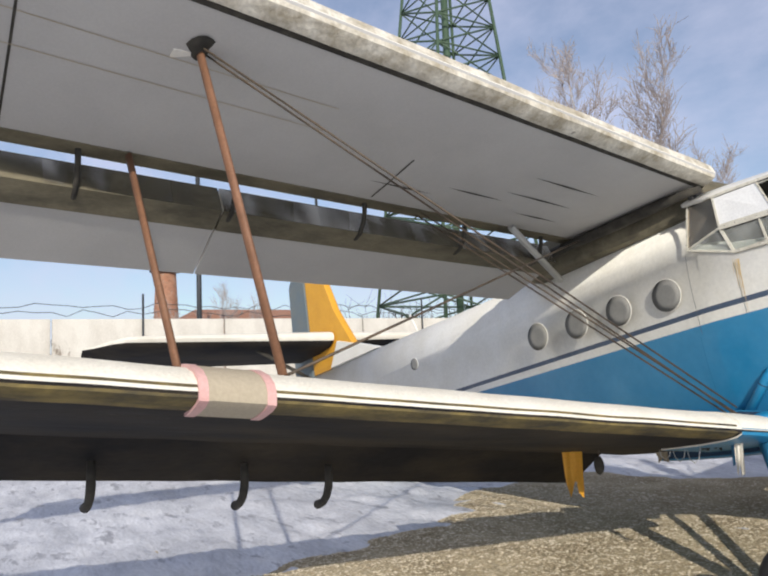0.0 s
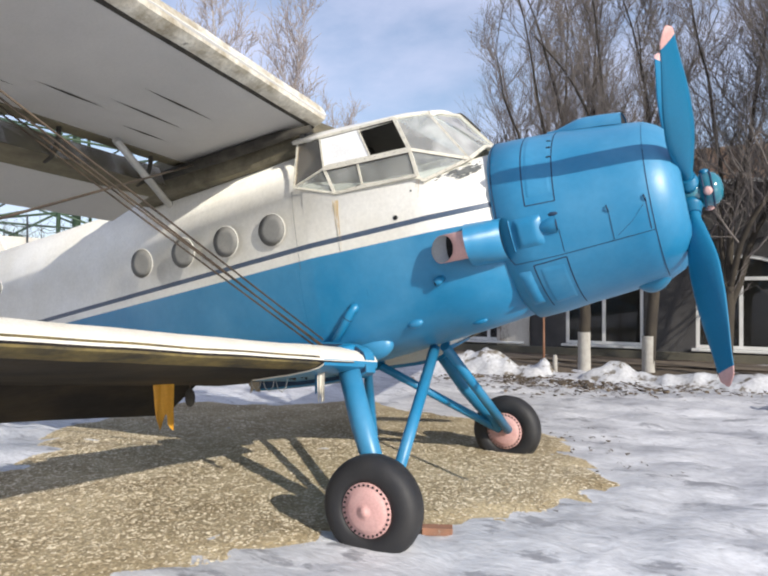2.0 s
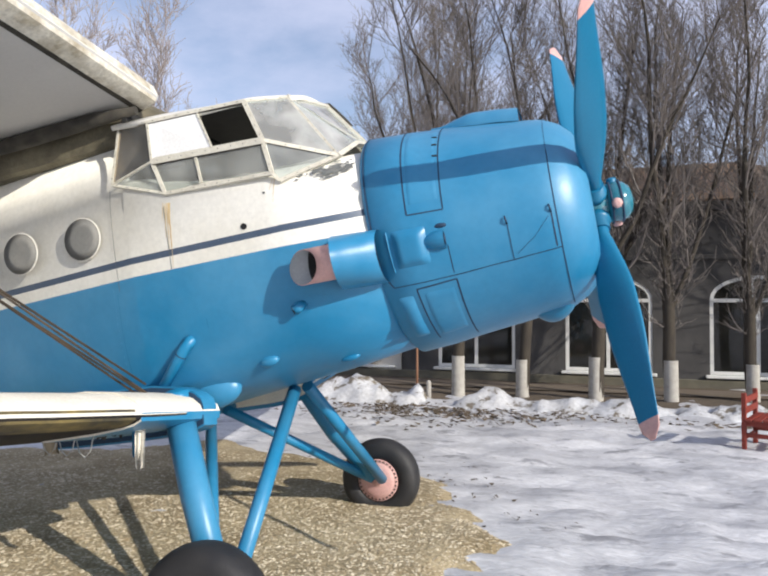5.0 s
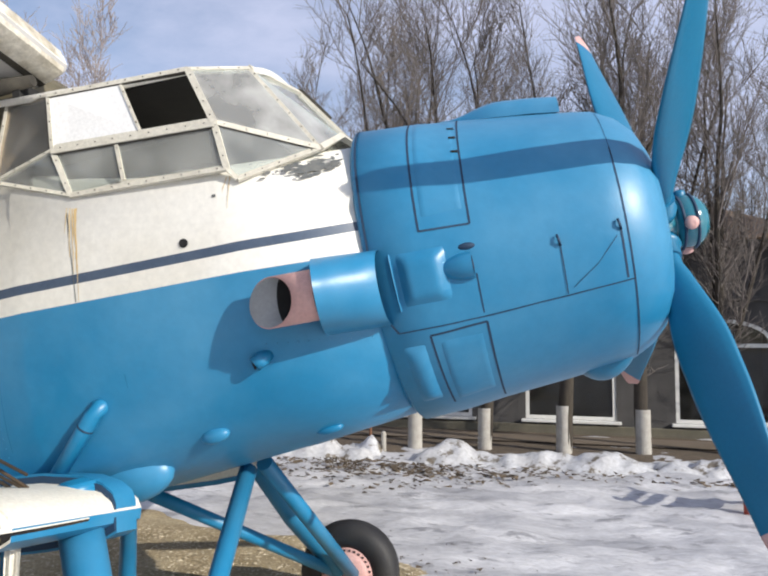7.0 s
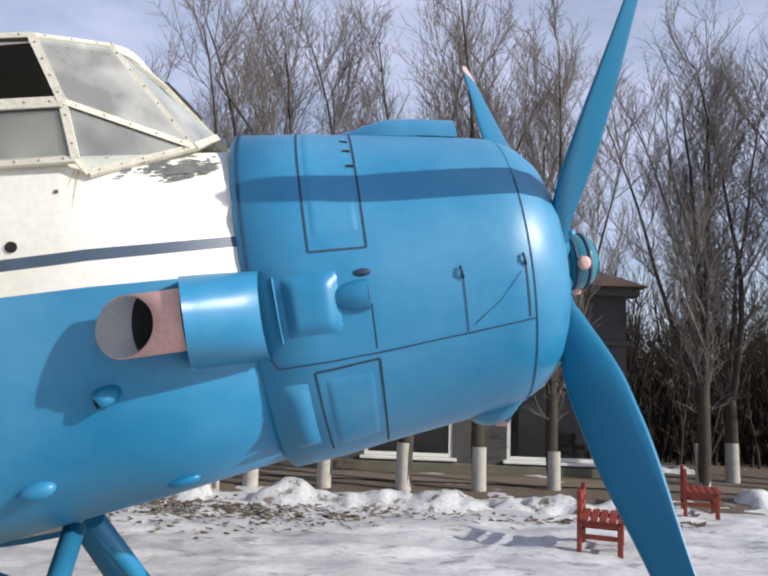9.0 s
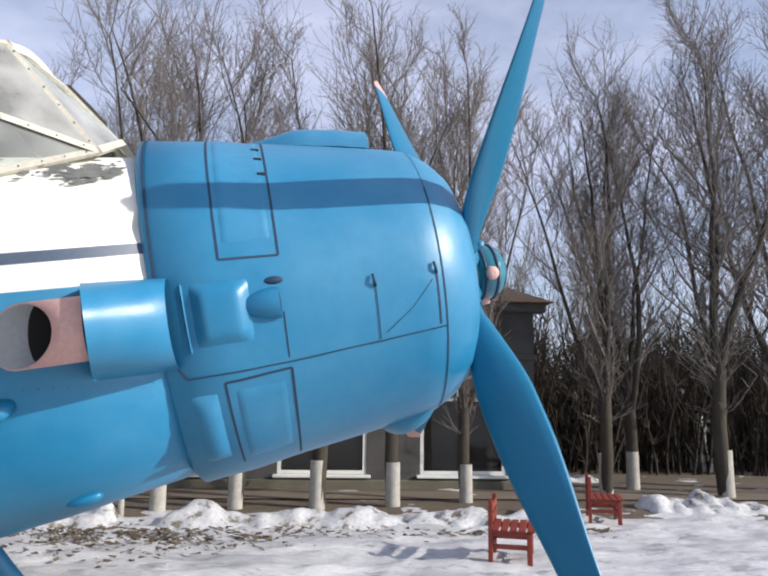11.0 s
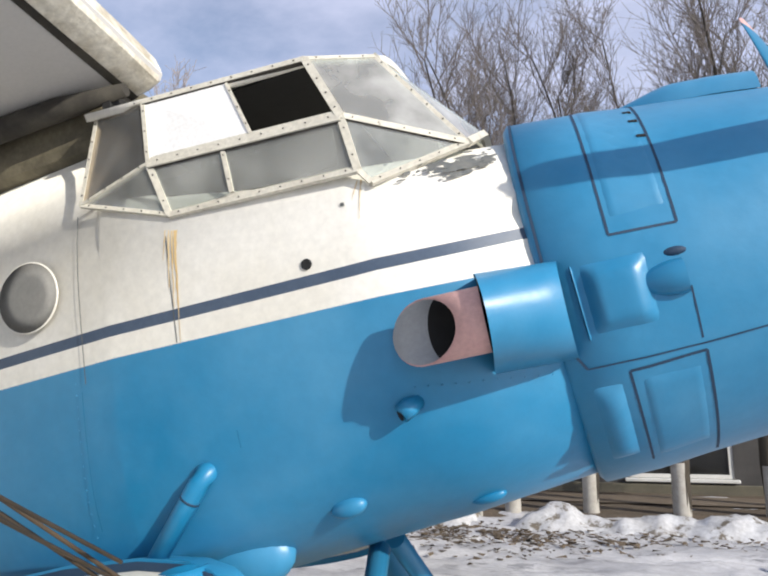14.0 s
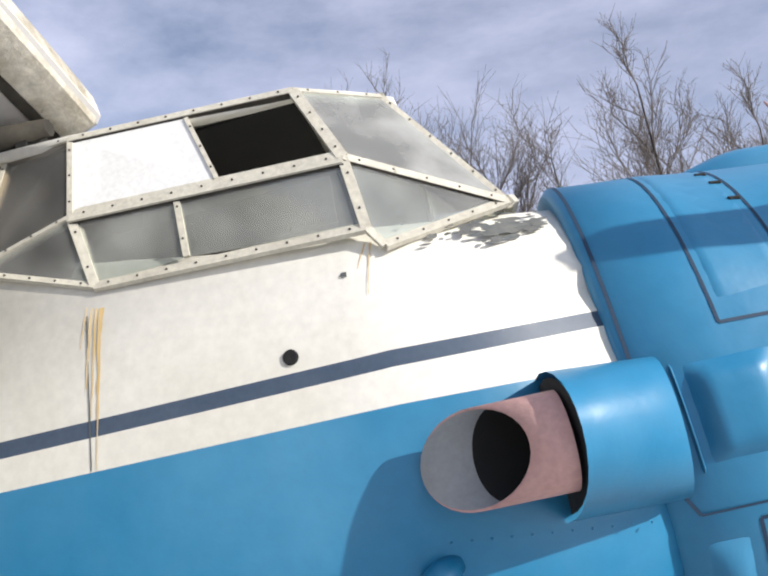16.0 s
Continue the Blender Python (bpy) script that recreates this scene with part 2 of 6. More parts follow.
def glass_material(name, clear, haze, tint, rough):
    """A grimy acrylic pane: part see-through, part pale veil, with a gloss on top."""
    m = bpy.data.materials.new(name)
    m.use_nodes = True
    nodes, links = m.node_tree.nodes, m.node_tree.links
    nodes.remove(nodes["Principled BSDF"])
    out = nodes["Material Output"]
    trans, veil, gloss = nodes.new("ShaderNodeBsdfTransparent"), nodes.new("ShaderNodeBsdfDiffuse"), nodes.new("ShaderNodeBsdfGlossy")
    trans.inputs["Color"].default_value = (*tint, 1)
    gloss.inputs["Roughness"].default_value = rough
    coord, noise_tex, ramp = nodes.new("ShaderNodeTexCoord"), nodes.new("ShaderNodeTexNoise"), nodes.new("ShaderNodeMapRange")
    noise_tex.inputs["Scale"].default_value, noise_tex.inputs["Detail"].default_value = 4.0, 6
    links.new(coord.outputs["Object"], noise_tex.inputs["Vector"])
    ramp.inputs["From Min"].default_value, ramp.inputs["From Max"].default_value = 0.35, 0.7
    ramp.inputs["To Min"].default_value, ramp.inputs["To Max"].default_value = haze * 0.6, min(haze * 1.5, 0.95)
    links.new(noise_tex.outputs["Fac"], ramp.inputs["Value"])
    # Pale veil: grime plus the brightness of sky behind, put into the colour.
    veil.inputs["Color"].default_value = (0.74, 0.74, 0.70, 1)
    a, b = nodes.new("ShaderNodeMixShader"), nodes.new("ShaderNodeMixShader")
    links.new(ramp.outputs["Result"], a.inputs[0])
    links.new(trans.outputs[0], a.inputs[1])
    links.new(veil.outputs[0], a.inputs[2])
    fres = nodes.new("ShaderNodeFresnel")
    fres.inputs["IOR"].default_value = clear
    links.new(fres.outputs[0], b.inputs[0])
    links.new(a.outputs[0], b.inputs[1])
    links.new(gloss.outputs[0], b.inputs[2])
    links.new(b.outputs[0], out.inputs["Surface"])
    return m


CANOPY_GLASS = glass_material("dusty_canopy_acrylic", 1.6, 0.20, (0.8, 0.85, 0.85), 0.07)
# Heavy veil, standing in for bright sky seen through the windscreen.
WIND_GLASS = glass_material("windscreen_glass", 1.6, 0.42, (0.75, 0.88, 0.9), 0.04)
REAR_GLASS = glass_material("brown_stained_acrylic", 1.5, 0.14, (0.5, 0.43, 0.34), 0.1)
PORT_GLASS = material("frosted_porthole_acrylic", (0.19, 0.19, 0.178), 0.8, second=(0.28, 0.27, 0.245), scale=6, bump=0)
HOUSE_GLASS = glass_material("dark_window_glass", 1.5, 0.02, (0.5, 0.5, 0.5), 0.03)


# ---- building blocks ----
def part(name, bm, mat, parent=None, label="", smooth=False, xf=None):
    """Links a bmesh as one mesh object under a thing or part. mat: one material or a list."""
    if xf is not None:
        bm.transform(xf)
    me = bpy.data.meshes.new(name)
    bmesh.ops.recalc_face_normals(bm, faces=bm.faces[:])
    bm.to_mesh(me)
    bm.free()
    for m in mat if isinstance(mat, (list, tuple)) else (mat,):
        me.materials.append(m)
    if smooth:
        for p in me.polygons:
            p.use_smooth = True
    ob = new(name, me)
    if parent is not None:
        ob.parent = parent
    if label:
        ob["label"] = label
    return ob


def thing(name, label, category, group="", kind="", at=(0, 0, 0), turn=0):
    ob = new(name)
    ob.empty_display_size = 0.3
    ob.matrix_basis = pose(*at, 0, 0, turn)
    return tagged(ob, label, category, group, kind)


def sharp(ob, angle=35):
    me = ob.data
    for p in me.polygons:
        p.use_smooth = True
    me.set_sharp_from_angle(angle=radians(angle))
    return ob


def block(bm, size, m=None, bevel=0.0, mat=0):
    """A box with rounded edges, at the pose m."""
    t = bmesh.new()
    bmesh.ops.create_cube(t, size=1)
    bmesh.ops.scale(t, vec=size, verts=t.verts)
    if bevel:
        bmesh.ops.bevel(t, geom=t.edges[:], offset=bevel, segments=2, affect="EDGES", profile=0.5)
    if m is not None:
        t.transform(m)
    join(bm, t, mat)


def join(bm, other, mat=0):
    vs = [bm.verts.new(v.co) for v in other.verts]
    other.verts.index_update()
    for f in other.faces:
        try:
            nf = bm.faces.new([vs[v.index] for v in f.verts])
            nf.material_index = mat
            nf.smooth = f.smooth
        except ValueError:
            pass
    other.free()


def ring_frame(d):
    d = d.normalized()
    a = d.cross(Vector((0, 0, 1)) if abs(d.z) < 0.9 else Vector((1, 0, 0))).normalized()
    return a, d.cross(a)


def tube(bm, pts, radii, n=12, caps=True, flat=1.0, mat=0, across=None):
    """A round bar along points; flat squashes it across."""
    pts = [Vector(p) for p in pts]
    if not isinstance(radii, (list, tuple)):
        radii = [radii] * len(pts)
    rings = []
    for i, p in enumerate(pts):
        d = pts[min(i + 1, len(pts) - 1)] - pts[max(i - 1, 0)]
        a, b = ring_frame(d) if across is None else (Vector(across), d.normalized().cross(Vector(across)))
        rings.append([bm.verts.new(p + (a * math.cos(k * math.tau / n) * flat + b * math.sin(k * math.tau / n)) * radii[i]) for k in range(n)])
    for r, s in zip(rings, rings[1:]):
        for k in range(n):
            f = bm.faces.new((r[k], r[(k + 1) % n], s[(k + 1) % n], s[k]))
            f.smooth, f.material_index = True, mat
    if caps:
        for r in (rings[0], rings[-1]):
            f = bm.faces.new(r)
            f.material_index = mat
    return bm


def bar_obj(name, pts, radii, mat, parent, n=12, label="", xf=None, flat=1.0):
    return part(name, tube(bmesh.new(), pts, radii, n, True, flat), mat, parent, label, xf=xf)


def plank_between(bm, p, q, width, depth, out):
    """A flat bar from p to q; width lies across out, depth along it."""
    p, q, out = Vector(p), Vector(q), Vector(out).normalized()
    d = (q - p)
    side = d.cross(out).normalized()
    up = side.cross(d).normalized()
    vs = []
    for e in (p, q):
        for a, b in ((-1, -1), (1, -1), (1, 1), (-1, 1)):
            vs.append(bm.verts.new(e + side * a * width / 2 + up * b * depth / 2))
    for f in ((0, 1, 2, 3), (7, 6, 5, 4), (0, 4, 5, 1), (1, 5, 6, 2), (2, 6, 7, 3), (3, 7, 4, 0)):
        bm.faces.new([vs[i] for i in f])


def revolve(bm, profile, n=32, axis="x", mat=0, smooth=True, close=False):
    """A turned shape: profile of (along, radius)."""
    rings = []
    for a, r in profile:
        ring = []
        for k in range(n):
            c, s = math.cos(k * math.tau / n) * r, math.sin(k * math.tau / n) * r
            ring.append(bm.verts.new((a, c, s) if axis == "x" else (c, a, s) if axis == "y" else (c, s, a)))
        rings.append(ring)
    pairs = list(zip(rings, rings[1:])) + ([(rings[-1], rings[0])] if close else [])
    for r, s in pairs:
        for k in range(n):
            f = bm.faces.new((r[k], r[(k + 1) % n], s[(k + 1) % n], s[k]))
            f.smooth, f.material_index = smooth, mat
    if not close:
        for r in (rings[0], rings[-1]):
            if (r[0].co - r[n // 2].co).length > 1e-4:
                bm.faces.new(r).material_index = mat
    return bm


def sheet_quad(bm, corners, thick, mat=0):
    """A pane with thickness through four or three corners."""
    cs = [Vector(c) for c in corners]
    n = (cs[1] - cs[0]).cross(cs[2] - cs[0]).normalized() * thick / 2
    a, b = [bm.verts.new(c + n) for c in cs], [bm.verts.new(c - n) for c in cs]
    bm.faces.new(a), bm.faces.new(b[::-1])
    for i in range(len(cs)):
        bm.faces.new((a[i], a[(i + 1) % len(cs)], b[(i + 1) % len(cs)], b[i]))


# ---- ground ----
def smooth(a, b, x):
    t = min(max((x - a) / (b - a), 0), 1)
    return t * t * (3 - 2 * t)


def terrain(name, xs, ys, height, mat, label, kind="structure", category="ground"):
    bm = bmesh.new()
    grid = [[bm.verts.new((x, y, height(x, y))) for x in xs] for y in ys]
    for j in range(len(ys) - 1):
        for i in range(len(xs) - 1):
            bm.faces.new((grid[j][i], grid[j][i + 1], grid[j + 1][i + 1], grid[j + 1][i])).smooth = True
    return tagged(part(name, bm, mat), label, category, kind=kind)


def span(lo, hi, step):
    n = max(int(round((hi - lo) / step)), 1)
    return [lo + (hi - lo) * i / n for i in range(n + 1)]


def snow_height(x, y):
    near = smooth(40, 15, math.hypot(x + 2, y - 8))
    return near * (0.04 * noise.noise((x * 0.9, y * 1.7, 1)) + 0.05 * noise.noise((x * 1.6, y * 3.6, 4)) + 0.042 * noise.noise((x * 4.2, y * 6, 2)) + 0.085 * noise.noise((x * 0.7 + 3, y * 5.2 + 0.5 * x, 8)) * smooth(-3.5, 0.5, x)) + 0.045


terrain("ground", [-2500, -800, -250, -90, -45] + span(-24, 16, 0.14) + [45, 90, 250, 800, 2500], [-2500, -800, -250, -60, -20] + span(-2, 24, 0.12) + [40, 90, 250, 800, 2500],
        snow_height, SNOW, "trampled old snow with icy grey patches")

BED = [(-5.9, 1.1), (-3.6, 3.6), (-2.5, 5.1), (-1.75, 6.4), (-1.2, 7.7), (-1.9, 9.2), (-3.6, 10.2), (-6.0, 10.6), (-8.6, 9.0), (-8.3, 6.6), (-6.9, 5.0), (-6.4, 3.4), (-6.3, 2.2)]


def inside(x, y, ring):
    """How far a point lies inside the ring, in metres; outside: minus."""
    hit, best = False, 1e9
    for (ax, ay), (bx, by) in zip(ring, ring[1:] + ring[:1]):
        if (ay > y) != (by > y) and x < (bx - ax) * (y - ay) / (by - ay) + ax:
            hit = not hit
        dx, dy = bx - ax, by - ay
        k = min(max(((x - ax) * dx + (y - ay) * dy) / (dx * dx + dy * dy), 0), 1)
        best = min(best, math.hypot(x - ax - k * dx, y - ay - k * dy))
    return best if hit else -best


def bed_depth(x, y):
    return inside(x, y, BED) + 0.35 * noise.noise((x * 0.8, y * 0.8, 7)) + 0.25 * noise.noise((x * 2.3, y * 2.3, 3))


def bed_height(x, y):
    return -0.02 + 0.115 * smooth(-0.25, 0.35, bed_depth(x, y)) + 0.012 * noise.noise((x * 6, y * 6, 5))


terrain("gravel_bed", span(-10, 0, 0.09), span(0.3, 12, 0.09), bed_height, GRAVEL, "tan gravel bed with dry grass under the biplane")


def pebbles():
    rnd = random.Random(5)
    bm = bmesh.new()
    for _ in range(80000):
        x, y = rnd.uniform(-9, -1), rnd.uniform(1.0, 10.0)
        if y > 8.2 and rnd.random() < 0.6 or bed_depth(x, y) < 0.02:
            continue
        s = rnd.uniform(0.006, 0.013) if rnd.random() < 0.85 else rnd.uniform(0.013, 0.022)
        z = bed_height(x, y)
        vs = [bm.verts.new((x + dx * s * rnd.uniform(0.8, 1.5), y + dy * s * rnd.uniform(0.8, 1.5), z + dz * s * 0.5)) for dx, dy, dz in
              ((1, 0, 0.2), (0, 1, 0.25), (-1, 0, 0.2), (0, -1, 0.2), (0.1, 0.1, 1))]
        for f in ((0, 1, 4), (1, 2, 4), (2, 3, 4), (3, 0, 4)):
            bm.faces.new([vs[i] for i in f])
    tagged(part("pebbles", bm, PEBBLE), "loose pale pebbles lying on the gravel bed", "pebbles", kind="stuff")


def verge_height(x, y):
    return -0.01 + 0.11 * smooth(16.3, 17.2, y + 0.6 * noise.noise((x * 0.7, y * 0.6, 9)) + 0.3 * noise.noise((x * 2, y * 2, 2))) * smooth(-16, -13, x) + 0.02 * noise.noise((x * 3, y * 3, 4))


terrain("verge", span(-16, 30, 0.3), span(15, 30, 0.3), verge_height, MUD, "bare brown verge with thin snow along the trees")
terrain("road", [-16, 0, 12, 30], [18.4, 19.0, 19.7], lambda x, y: 0.13, ROAD, "wet brown road beside the grey building", category="road")


def snow_bank(name, x0, x1, y, wide, high, seed, label, mat):
    def h(a, b):
        e = smooth(0, 0.5, a - x0) * smooth(0, 0.5, x1 - a)
        d = abs(b - y) / wide
        lump = 0.65 + 0.7 * noise.noise((a * 1.1, b * 1.3, seed)) + 0.35 * noise.noise((a * 3.3, b * 3.3, seed))
        return -0.08 + high * e * max(1 - d * d, 0) * max(lump, 0) + 0.06 * noise.noise((a * 6, b * 6, seed)) * e
    terrain(name, span(x0, x1, 0.09), span(y - wide, y + wide, 0.09), h, mat, label, kind="stuff", category="snow bank")


# ---- biplane ----
PLANE = thing("biplane", "weathered blue and cream single-engined biplane parked on gravel", "aircraft", at=(-1.75, 6.72, 0), turn=3.0)
BODY = Matrix.Translation((0, 0, 2.5)) @ Matrix.Rotation(radians(-9.7), 4, "Y")  # along the fuselage: x ahead, z up from the engine's axis
FLIP = Matrix.Diagonal((1, -1, 1, 1))


def body(name, bm, mat, label="", parent=None, smooth_it=False):
    return part(name, bm, mat, parent or PLANE, label, smooth_it, BODY)


def lerp_table(table, x):
    for a, b in zip(table, table[1:]):
        if b[0] <= x <= a[0]:
            t = (x - a[0]) / (b[0] - a[0])
            t = t * t * (3 - 2 * t) * 0.35 + t * 0.65
            return [u + (v - u) * t for u, v in zip(a[1:], b[1:])]
    return table[-1][1:] if x < table[-1][0] else table[0][1:]


# x, half width, top, bottom, roundness above, roundness below
HULL = [(0.16, 0.755, 0.70, -0.735, 2.1, 2.1), (0.02, 0.80, 0.745, -0.785, 2.15, 2.1), (-0.2, 0.84, 0.77, -0.80, 2.55, 2.2), (-0.42, 0.872, 0.64, -0.825, 5.0, 2.25), (-0.6, 0.90, 0.565, -0.86, 12.0, 2.3), (-1.1, 0.92, 0.565, -0.92, 14.0, 2.7),
        (-1.38, 0.925, 0.57, -0.955, 14.0, 3.0), (-1.72, 0.935, 0.735, -1.0, 12.0, 3.6), (-1.75, 0.93, 1.2, -1.0, 3.4, 3.7),
        (-4.2, 0.92, 1.30, -1.03, 3.4, 3.8), (-5.2, 0.86, 1.30, -0.92, 3.0, 3.0), (-6.6, 0.66, 1.28, -0.62, 2.6, 2.4), (-8.2, 0.44, 1.22, -0.28, 2.3, 2.2), (-9.6, 0.24, 1.20, 0.1, 2.1, 2.0), (-10.9, 0.07, 1.18, 0.5, 2, 2)]
LINES = [(0.05, 0.170, 0.127, 0.020), (-1.44, 0.148, 0.102, 0.018), (-2.34, 0.158, 0.113, 0.012), (-3.4, 0.17, 0.122, 0.02), (-6.0, 0.13, 0.085, 0.005), (-11.0, 0.0, -0.05, -0.1)]


def hull_point(x, a, deck=None):
    """The skin at angle a (degrees; 0 the waist, 90 the top), starboard side."""
    hw, top, bot, nt, nb = lerp_table(HULL, x)
    if deck is not None and top > deck:
        top, nt = deck, 16
    n, h = (nt, top) if a >= 0 else (nb, -bot)
    c, s = max(math.cos(radians(a)), 0), abs(math.sin(radians(a)))
    return Vector((x, -hw * c ** (2 / n), math.copysign(h * s ** (2 / n), a)))


def angle_at(x, z, deck=None):
    hw, top, bot, nt, nb = lerp_table(HULL, x)
    if deck is not None and top > deck:
        top, nt = deck, 16
    n, h = (nt, top) if z >= 0 else (nb, -bot)
    return math.copysign(math.degrees(math.asin(min(abs(z / h) ** (n / 2), 1))), z)


def skin_y(x, z):
    return hull_point(x, angle_at(x, z)).y


def hull(name, stations, label):
    bm = bmesh.new()
    rows = []
    for x, deck in stations:
        _, s0, s1, s2 = (0, *lerp_table(LINES, x))
        marks = [90, angle_at(x, s0, deck), angle_at(x, s1, deck), angle_at(x, s2, deck), -90]
        steps = (10, 1, 1, 12)
        angles = [90.0]
        for (a, b), n in zip(zip(marks, marks[1:]), steps):
            angles += [a + (b - a) * (k + 1) / n for k in range(n)]
        pts = [hull_point(x, a, deck) for a in angles]
        right = [bm.verts.new(p) for p in pts]
        left = [right[0], *[bm.verts.new((p.x, -p.y, p.z)) for p in pts[1:-1]], right[-1]]
        rows.append((right, left))
    mats = [0] * 10 + [1] + [0] + [2] * 12
    for (r0, l0), (r1, l1) in zip(rows, rows[1:]):
        for k in range(len(mats)):
            for u, v in ((r0, r1), (l0, l1)):
                loop = [u[k], u[k + 1], v[k + 1], v[k]]
                loop = [q for i, q in enumerate(loop) if q not in loop[:i]]
                f = bm.faces.new(loop)
                f.material_index, f.smooth = mats[k], True
    for end in (0, -1):
        r, l = rows[end]
        bm.faces.new(r + l[-2:0:-1])
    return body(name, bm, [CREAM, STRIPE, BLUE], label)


hull("fuselage", [(x, None) for x in span(0.14, -0.6, 0.06) + span(-0.7, -1.72, 0.11) + span(-1.752, -10.9, 0.25)], "cream fuselage with dark stripe and blue belly")


# cowling: a tapering drum with a rounded lip
COWL_SHIFT = -0.04
COWL = [(-0.02, 0.79), (0.0, 0.812), (0.25, 0.79), (0.477, 0.755), (0.8, 0.712), (1.05, 0.675), (1.15, 0.655), (1.25, 0.60), (1.32, 0.53), (1.365, 0.44), (1.375, 0.36), (1.34, 0.31)]


def cowl_r(x):
    return lerp_table([(-a, r) for a, r in COWL], -x)[0]


def cowl_point(x, deg, lift=0.0):
    """On the cowling; deg 0 is the starboard side, 90 the top."""
    r = cowl_r(x) + lift
    return cowl_place(Vector((x, -r * math.cos(radians(deg)), r * math.sin(radians(deg)))))


def cowl_place(p):
    """The drum's rear rim leans back at the top."""
    near = 1 - smooth(-0.02, 0.5, p.x)
    r2 = max(p.y * p.y + p.z * p.z, 1e-6)
    full = 1 + (0.09 * near * (2 * p.y * p.z / r2) ** 2 if p.z > 0 else 0.0)
    lean = (-0.03 if p.z > 0 else -0.05) * p.z * (1 - smooth(0.0, 0.55, p.x))
    return Vector((p.x + COWL_SHIFT + lean, p.y * full, p.z * full * (1 - 0.06 * near if p.z > 0 else 1)))


def cowling():
    bm = bmesh.new()
    revolve(bm, COWL + [(1.2, 0.30), (0.9, 0.30)], 72)
    for v in bm.verts:
        v.co = cowl_place(v.co)
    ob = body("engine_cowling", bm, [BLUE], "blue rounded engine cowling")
    inner = revolve(bmesh.new(), [(1.12, 0.29), (1.13, 0.02)], 32)
    part("engine_front", inner, DARK, ob, "dark engine face inside the cowling", xf=BODY)
    return ob


COWLING = cowling()


def line_on_cowl(name, pts, width=0.011, mat=SEAM, lift=0.002):
    """A dark joint that follows the cowling's skin: (x, degrees) corners."""
    bm = bmesh.new()
    for (x0, a0), (x1, a1) in zip(pts, pts[1:]):
        n = max(int(abs(a1 - a0) / 4), int(abs(x1 - x0) / 0.06), 1)
        prev = None
        for k in range(n + 1):
            x, a = x0 + (x1 - x0) * k / n, a0 + (a1 - a0) * k / n
            along = abs(x1 - x0) > abs(a1 - a0) * 0.012
            da = 0 if not along else math.degrees(width * 0.75 / cowl_r(x) / 2)
            dx = width * 0.375 if not along else 0
            pair = (bm.verts.new(cowl_point(x - dx, a - da, lift)), bm.verts.new(cowl_point(x + dx, a + da, lift)))
            if prev:
                bm.faces.new((prev[0], prev[1], pair[1], pair[0])).smooth = True
            prev = pair
    return part(name, bm, mat, COWLING, xf=BODY)


def patch_on_cowl(name, x0, x1, a0, a1, lift, mat, edge=0.02, round_=0.35, label=""):
    """A raised plate on the cowling with softened rims."""
    bm = bmesh.new()
    nx, na = 10, 12
    grid = []
    for i in range(nx + 1):
        row = []
        for j in range(na + 1):
            u, v = i / nx, j / na
            k = min(u, 1 - u) * (x1 - x0) / edge, min(v, 1 - v) * radians(a1 - a0) * 0.75 / edge
            row.append(bm.verts.new(cowl_point(x0 + (x1 - x0) * u, a0 + (a1 - a0) * v, -0.01 + (lift + 0.01) * smooth(0, 1, min(*k, 1)))))
        grid.append(row)
    for r, s in zip(grid, grid[1:]):
        for j in range(na):
            bm.faces.new((r[j], r[j + 1], s[j + 1], s[j])).smooth = True
    return part(name, bm, mat, COWLING, label, xf=BODY)


patch_on_cowl("access_panel", 0.255, 0.472, 6, 68, 0.003, BLUE, 0.012)
line_on_cowl("panel_seam", [(0.25, 70), (0.25, 5), (0.478, 5), (0.478, 120)], 0.012)
line_on_cowl("panel_seam", [(0.25, 70), (0.25, 150)], 0.006)
line_on_cowl("rear_seam", [(0.012, 160), (0.012, -20), (0.06, -27)], 0.014)
line_on_cowl("front_seam", [(1.15, 30), (1.15, -75)], 0.009)
line_on_cowl("front_seam", [(1.15, 30), (1.15, 150)], 0.003)
line_on_cowl("side_seam", [(0.06, -27), (0.47, -27.5), (1.15, -26)], 0.008)
line_on_cowl("flap_seam", [(0.21, -66), (0.2, -30), (0.475, -29.5), (0.478, -75)], 0.014)
line_on_cowl("catch_seam", [(0.47, -26), (0.47, -12)], 0.008)
line_on_cowl("catch_seam", [(0.85, -26), (0.85, -6)], 0.007)
line_on_cowl("catch_seam", [(1.12, -25), (1.12, -4)], 0.012)
patch_on_cowl("cooling_flap", 0.22, 0.465, -66, -31, 0.002, BLUE, 0.01)
patch_on_cowl("side_blister", 0.11, 0.36, -20, 0, 0.032, BLUE, 0.06, label="raised blue blister over the exhaust collector")
patch_on_cowl("blister_rib", 0.085, 0.11, -21, 0, 0.02, BLUE, 0.02)
patch_on_cowl("gill_fairing", 0.03, 0.19, -62, -31, 0.018, BLUE, 0.07)
for hx, ha in ((0.45, 52), (0.455, 44), (0.46, 35)):
    patch_on_cowl("hinge", hx - 0.022, hx + 0.016, ha, ha + 1.4, 0.008, DARK, 0.004)
for hx, ha in ((0.85, -8), (1.12, -6)):
    bm = bmesh.new()
    tube(bm, [cowl_point(hx, ha, 0.004), cowl_point(hx - 0.004, ha + 2, 0.016), cowl_point(hx - 0.008, ha + 4, 0.010)], 0.006, 8)
    part("catch_handle", bm, SEAM, COWLING, xf=BODY)
line_on_cowl("catch_rod", [(0.88, -24), (1.0, -17), (1.1, -8)], 0.005)


